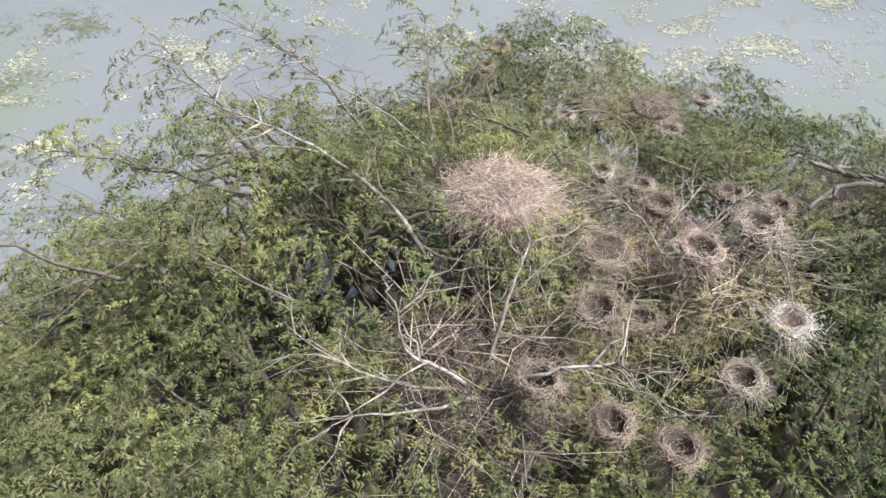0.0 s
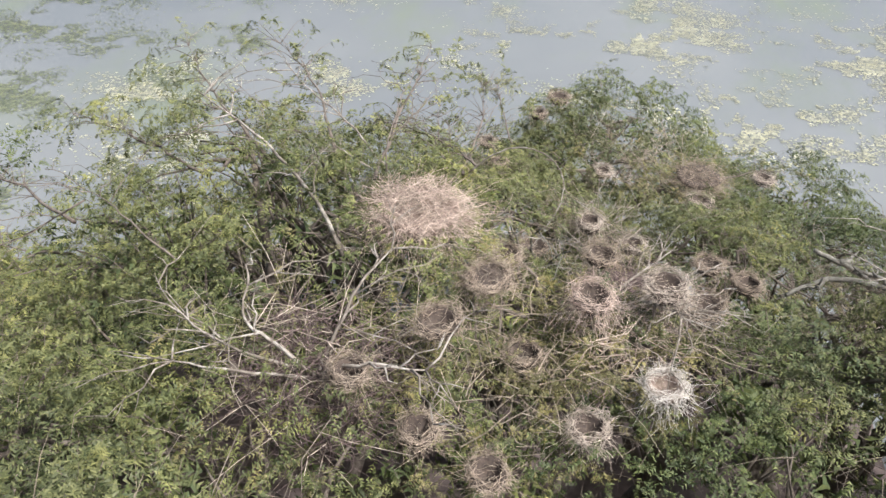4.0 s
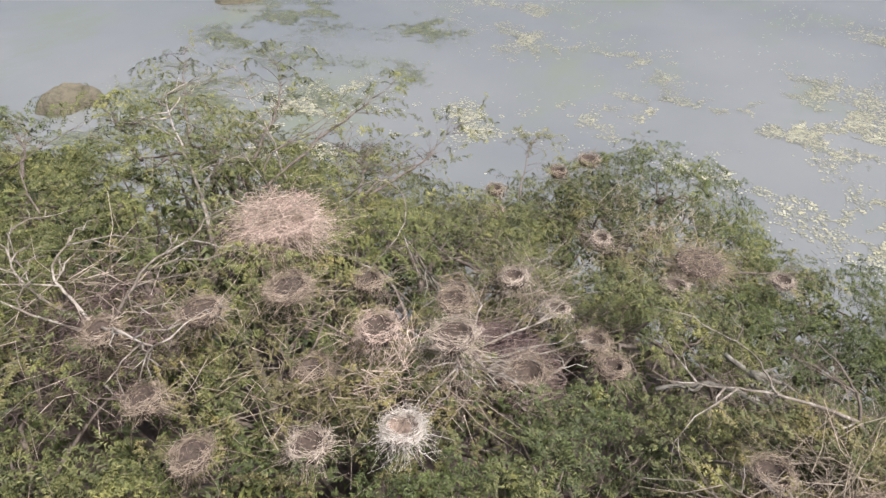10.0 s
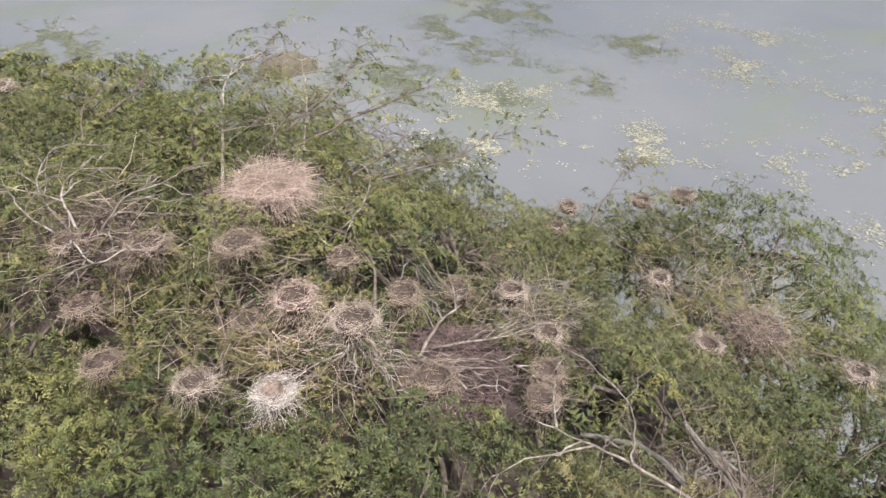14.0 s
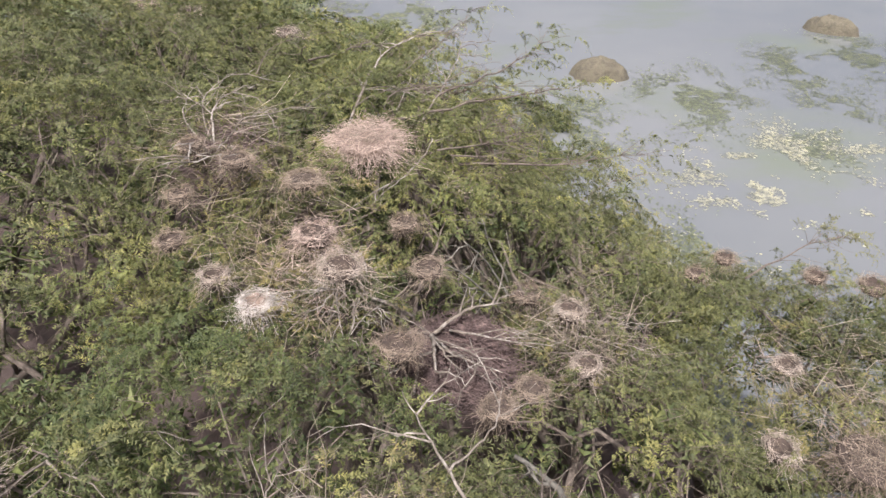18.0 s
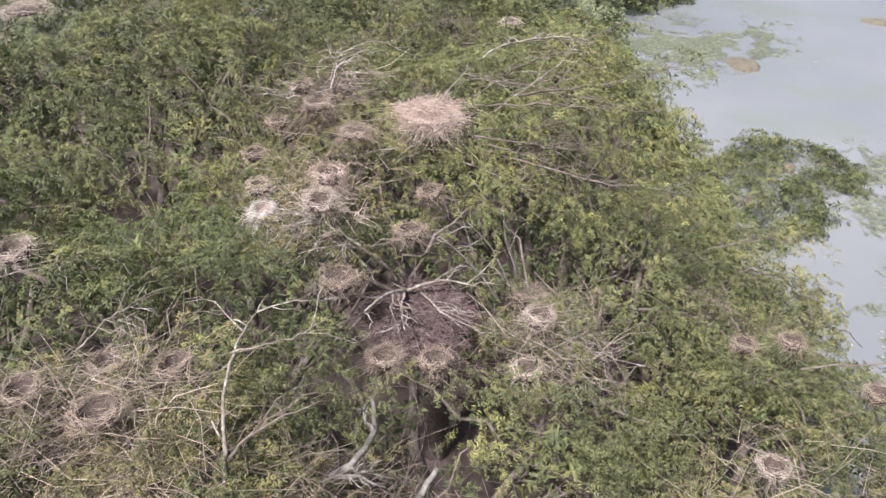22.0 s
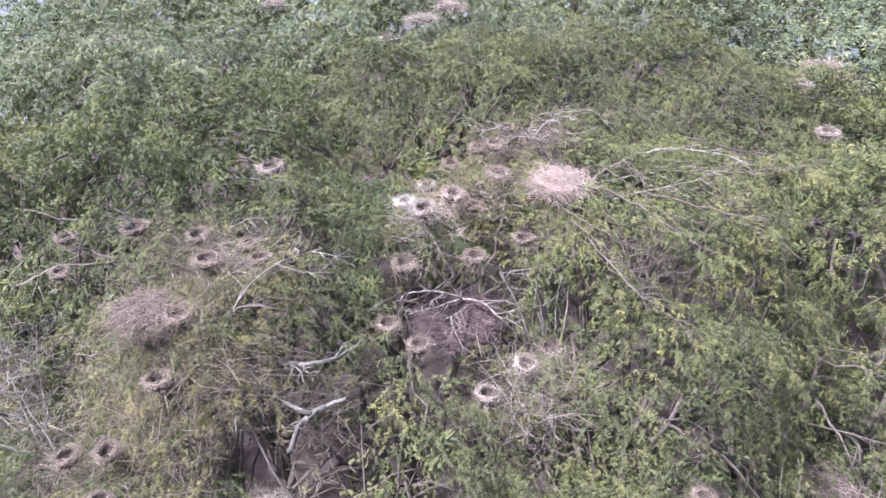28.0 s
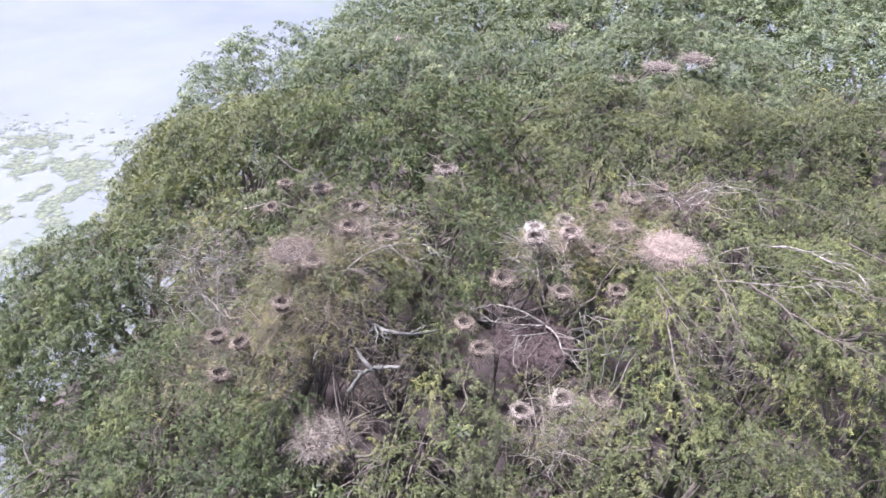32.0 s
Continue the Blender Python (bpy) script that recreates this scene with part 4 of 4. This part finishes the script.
dead_limb(3, [(2.25, 5.4, 6.9), (2.6, 5.75, 7.1), (2.85, 6.0, 7.25)], 0.03, 0.01, 4, seed=17)
dead_limb(1, [(2.35, 5.0, 7.2), (2.5, 4.8, 7.5), (2.6, 4.5, 7.75), (2.8, 4.2, 7.95)], 0.04, 0.008, 16, seed=18)
dead_limb(2, [(6.1, 5.75, 7.0), (5.75, 5.68, 7.5), (5.6, 5.63, 7.8), (5.35, 5.4, 8.0), (4.98, 5.2, 8.12), (4.6, 5.05, 8.1), (4.18, 4.9, 8.05)], 0.045, 0.006, 4, seed=19)
dead_limb(2, [(4.98, 5.2, 8.12), (4.8, 5.42, 8.16), (4.6, 5.58, 8.15), (4.21, 5.64, 8.12)], 0.018, 0.004, 2, seed=20)
dead_limb(2, [(5.6, 5.65, 7.75), (5.5, 5.75, 7.95), (5.25, 5.95, 8.05), (5.0, 6.12, 8.05)], 0.028, 0.006, 3, BARK, seed=24)
dead_limb(2, [(5.67, 5.55, 7.15), (5.32, 5.91, 7.12), (4.85, 6.16, 7.1), (4.38, 6.14, 7.08), (4.0, 5.83, 7.0)], 0.078, 0.04, 3, LIMB_GREY, seed=21)
dead_limb(2, [(4.4, 6.77, 6.95), (4.75, 6.72, 6.85), (5.03, 6.78, 6.7), (5.21, 6.93, 6.4)], 0.05, 0.07, 2, LIMB_GREY, seed=22)
dead_limb(2, [(5.49, 5.71, 7.1), (5.48, 6.09, 6.9), (5.44, 6.51, 6.6)], 0.055, 0.055, 2, LIMB_GREY, seed=23)
dead_limb(2, [(6.6, 3.7, 7.6), (6.85, 3.55, 8.05), (6.9, 3.4, 8.3)], 0.028, 0.008, 9, LIMB_GREY, seed=25)
dead_limb(2, [(5.5, 4.0, 8.05), (5.2, 4.05, 8.2), (4.9, 4.15, 8.2)], 0.016, 0.004, 5, seed=26)
# leafy boughs that stand out over the water
leafy_branch(0, [(-0.1, 4.9, 8.3), (-0.15, 6.1, 8.5), (-0.2, 7.2, 8.6)], 0.02, 26, LEAF, 1)
leafy_branch(0, [(-1.2, 4.9, 8.4), (-1.9, 5.4, 8.5), (-2.6, 6.0, 8.8)], 0.02, 30, LEAF, 2)
leafy_branch(0, [(-1.6, 4.5, 8.3), (-2.6, 4.9, 8.3), (-3.7, 5.3, 8.2)], 0.02, 34, LEAF, 3)
leafy_branch(0, [(-0.6, 5.2, 8.3), (-1.2, 6.2, 8.4), (-2.0, 7.0, 8.5)], 0.02, 30, LEAF, 4)
leafy_branch(0, [(-2.4, 3.6, 8.2), (-3.6, 4.2, 8.0), (-4.8, 4.6, 7.8)], 0.02, 34, LEAF_DARK, 5)
leafy_branch(0, [(0.6, 5.6, 8.0), (0.5, 6.8, 7.9), (0.3, 7.8, 7.9)], 0.018, 26, LEAF, 6)
leafy_branch(4, [(0.4, 9.6, 6.0), (0.0, 10.6, 6.2), (-0.2, 11.2, 6.2)], 0.016, 22, LEAF_OLIVE, 7)
leafy_branch(4, [(3.8, 10.4, 5.4), (4.3, 10.8, 5.4), (4.8, 11.2, 5.3)], 0.016, 22, LEAF_OLIVE, 8)
leafy_branch(5, [(-2.6, 7.6, 5.1), (-3.4, 8.6, 5.3), (-4.0, 9.6, 5.2)], 0.016, 22, LEAF_OLIVE, 10)
leafy_branch(5, [(-3.4, 6.6, 5.6), (-4.4, 7.2, 5.6), (-5.4, 7.7, 5.5)], 0.016, 26, LEAF, 11)
thicket(0, 1.5, 3.6, 1.0, 160, seed=1, leaves=120)
thicket(0, 0.3, 2.8, 0.9, 90, seed=2, leaves=60)
thicket(1, 2.45, 4.15, 0.7, 130, seed=4, leaves=110)
thicket(1, 2.4, 4.05, 0.5, 170, STICK_PINK, seed=41, lift=-0.02, longest=0.45)
thicket(1, 1.6, 3.65, 0.55, 180, STICK_BROWN, seed=42, lift=-0.02, leaves=60, longest=0.45)
thicket(0, 0.25, 2.75, 0.55, 700, TWIG_PURPLE, seed=43, lift=-0.1, longest=0.6)
thicket(0, 0.1, 2.7, 0.6, 70, STICK_GREY, seed=44, lift=0.02)
thicket(3, 2.6, 5.6, 0.9, 70, TWIG_PURPLE, seed=5, lift=-0.3)
thicket(3, 2.05, 7.2, 0.7, 200, TWIG_PURPLE, seed=6, lift=-0.3)
thicket(3, 1.9, 6.8, 0.7, 350, seed=16, leaves=60)
thicket(2, 6.2, 6.0, 1.0, 800, TWIG, seed=7, leaves=420)
thicket(2, 6.9, 5.9, 1.2, 750, seed=8, leaves=420)
thicket(2, 5.3, 6.6, 0.9, 700, TWIG, seed=9, leaves=60)
thicket(4, 2.6, 10.0, 1.2, 450, seed=10, leaves=120)
thicket(7, 7.7, 6.1, 1.3, 600, TWIG, seed=13, lift=0.02, leaves=120)
thicket(7, 8.6, 4.7, 1.1, 450, seed=17, leaves=60)
thicket(15, 10.0, 3.4, 1.2, 350, seed=18)
dead_limb(7, [(8.1, 5.7, 5.6), (8.5, 5.0, 5.95), (8.9, 4.2, 6.1)], 0.03, 0.006, 12, LIMB_GREY, seed=31)
dead_limb(7, [(8.3, 5.4, 5.6), (9.0, 5.1, 5.8), (9.6, 4.6, 5.9)], 0.025, 0.006, 10, LIMB_GREY, seed=32)
dead_limb(11, [(4.3, 2.3, 7.6), (4.5, 2.4, 7.9), (4.7, 2.6, 7.9)], 0.03, 0.012, 4, seed=33)


def brush_floor(index, x, y, z, r, count, mat, seed):
    """A trodden mat of dead brush lying in an opening between the crowns."""
    rng = np.random.RandomState(seed)
    base = TREES[index]
    o = np.array(base.location)
    a, d = rng.uniform(0, 2 * np.pi, count), r * np.sqrt(rng.rand(count)) * rng.uniform(0.8, 1.15, count)
    start = np.stack([x + d * np.cos(a), y + d * np.sin(a), z - rng.exponential(0.07, count) - 0.12 * FA(x + d * np.cos(a), y, 0.7)], -1)
    yaw, ln = rng.uniform(0, 2 * np.pi, count), rng.uniform(0.04, 0.2, count)
    stop = start + np.stack([np.cos(yaw), np.sin(yaw), rng.normal(0, 0.1, count)], -1) * ln[:, None]
    v, t = many_sticks(start - o, stop - o, rng.uniform(0.0025, 0.007, count), rng.uniform(0.0015, 0.004, count), rng, 0.1, 1)
    child("brush_mat", mesh_from("brush_mat", v, t, mat), base, "matted purple-brown litter of dead twigs", "stuff")


brush_floor(3, 2.5, 5.45, 6.8, 0.6, 5500, TWIG_PURPLE, 61)
dead_limb(0, [(0.8, 5.35, 8.3), (0.4, 5.9, 8.15), (-0.1, 6.4, 7.95), (-0.5, 6.9, 7.6)], 0.022, 0.005, 16, BARK, seed=62)
dead_limb(0, [(0.6, 5.3, 8.3), (0.15, 5.75, 8.25), (-0.2, 6.1, 8.15)], 0.014, 0.004, 10, BARK, seed=63)
dead_limb(3, [(1.5, 6.1, 6.5), (1.6, 5.75, 7.0), (1.8, 5.4, 7.45)], 0.03, 0.012, 3, LIMB_GREY, seed=64)
dead_limb(3, [(1.35, 6.15, 6.6), (1.3, 5.9, 7.1), (1.45, 5.6, 7.5)], 0.03, 0.012, 3, LIMB_GREY, seed=65)
dead_limb(3, [(1.2, 6.2, 6.6), (1.1, 5.95, 7.15), (1.0, 5.85, 7.5)], 0.026, 0.01, 3, LIMB_GREY, seed=66)
dead_limb(1, [(1.95, 4.5, 7.75), (2.3, 4.6, 7.6), (2.65, 4.55, 7.55), (3.0, 4.5, 7.4)], 0.015, 0.005, 8, DEAD, seed=67)
dead_limb(1, [(2.0, 5.05, 7.5), (2.3, 4.9, 7.45), (2.6, 4.55, 7.5), (2.9, 4.2, 7.55)], 0.015, 0.005, 8, BARK, seed=68)
dead_limb(3, [(1.95, 6.5, 6.75), (1.82, 7.0, 6.6), (1.8, 7.55, 6.35)], 0.02, 0.005, 13, DEAD, seed=69)
dead_limb(3, [(2.2, 6.8, 6.7), (2.1, 7.2, 6.5), (2.2, 7.6, 6.2)], 0.016, 0.004, 10, DEAD, seed=70)
dead_limb(15, [(10.1, 4.2, 5.6), (9.5, 3.7, 6.1), (8.75, 3.2, 6.4)], 0.024, 0.005, 14, LIMB_GREY, seed=71)
dead_limb(15, [(9.8, 4.6, 5.4), (9.2, 4.2, 6.0), (8.5, 3.8, 6.4)], 0.02, 0.005, 14, LIMB_GREY, seed=72)
dead_limb(15, [(10.6, 3.4, 5.8), (10.2, 2.9, 6.2), (9.6, 2.3, 6.6)], 0.02, 0.005, 12, LIMB_GREY, seed=73)
thicket(2, 6.5, 5.2, 0.9, 420, STICK_BROWN, seed=74, lift=-0.06, leaves=200)
leafy_branch(2, [(6.2, 6.4, 6.0), (6.3, 6.8, 6.1), (6.4, 7.3, 5.9)], 0.02, 60, LEAF_DARK, 75)
leafy_branch(2, [(6.6, 6.3, 6.1), (6.75, 6.8, 6.0), (6.8, 7.3, 5.8)], 0.02, 50, LEAF_DARK, 77)
# fine dry twigs round the eastern nests, and the bare fans beside them
thicket(2, 5.7, 4.5, 0.9, 520, seed=81, lift=-0.04, leaves=120)
thicket(2, 6.1, 4.1, 0.7, 260, TWIG, seed=82, lift=-0.02)
thicket(15, 9.2, 3.8, 1.2, 260, STICK_GREY, seed=83, lift=0.1, longest=1.2)
dead_limb(15, [(8.6, 5.0, 5.3), (8.9, 4.3, 5.9), (9.1, 3.6, 6.2), (9.4, 2.9, 6.3)], 0.026, 0.005, 18, DEAD, seed=84)
dead_limb(15, [(8.7, 4.8, 5.3), (9.2, 4.4, 5.8), (9.7, 3.9, 6.0), (10.1, 3.3, 6.1)], 0.024, 0.005, 18, DEAD, seed=85)
dead_limb(15, [(8.5, 4.7, 5.5), (8.6, 4.0, 6.1), (8.6, 3.4, 6.5)], 0.022, 0.005, 16, DEAD, seed=86)
dead_limb(15, [(8.9, 5.2, 5.0), (9.4, 5.0, 5.4), (9.9, 4.6, 5.6)], 0.022, 0.005, 14, DEAD, seed=87)
dead_limb(0, [(0.75, 5.2, 8.3), (1.05, 5.3, 8.6), (1.45, 5.25, 8.66), (1.72, 5.0, 8.5), (1.62, 4.75, 8.25), (1.45, 4.6, 8.0)], 0.014, 0.006, 2, DEAD, seed=88)
dead_limb(0, [(0.6, 5.1, 7.8), (0.2, 5.35, 7.5), (-0.1, 5.6, 7.2), (-0.4, 6.0, 6.9)], 0.024, 0.006, 18, STICK_GREY, seed=90)
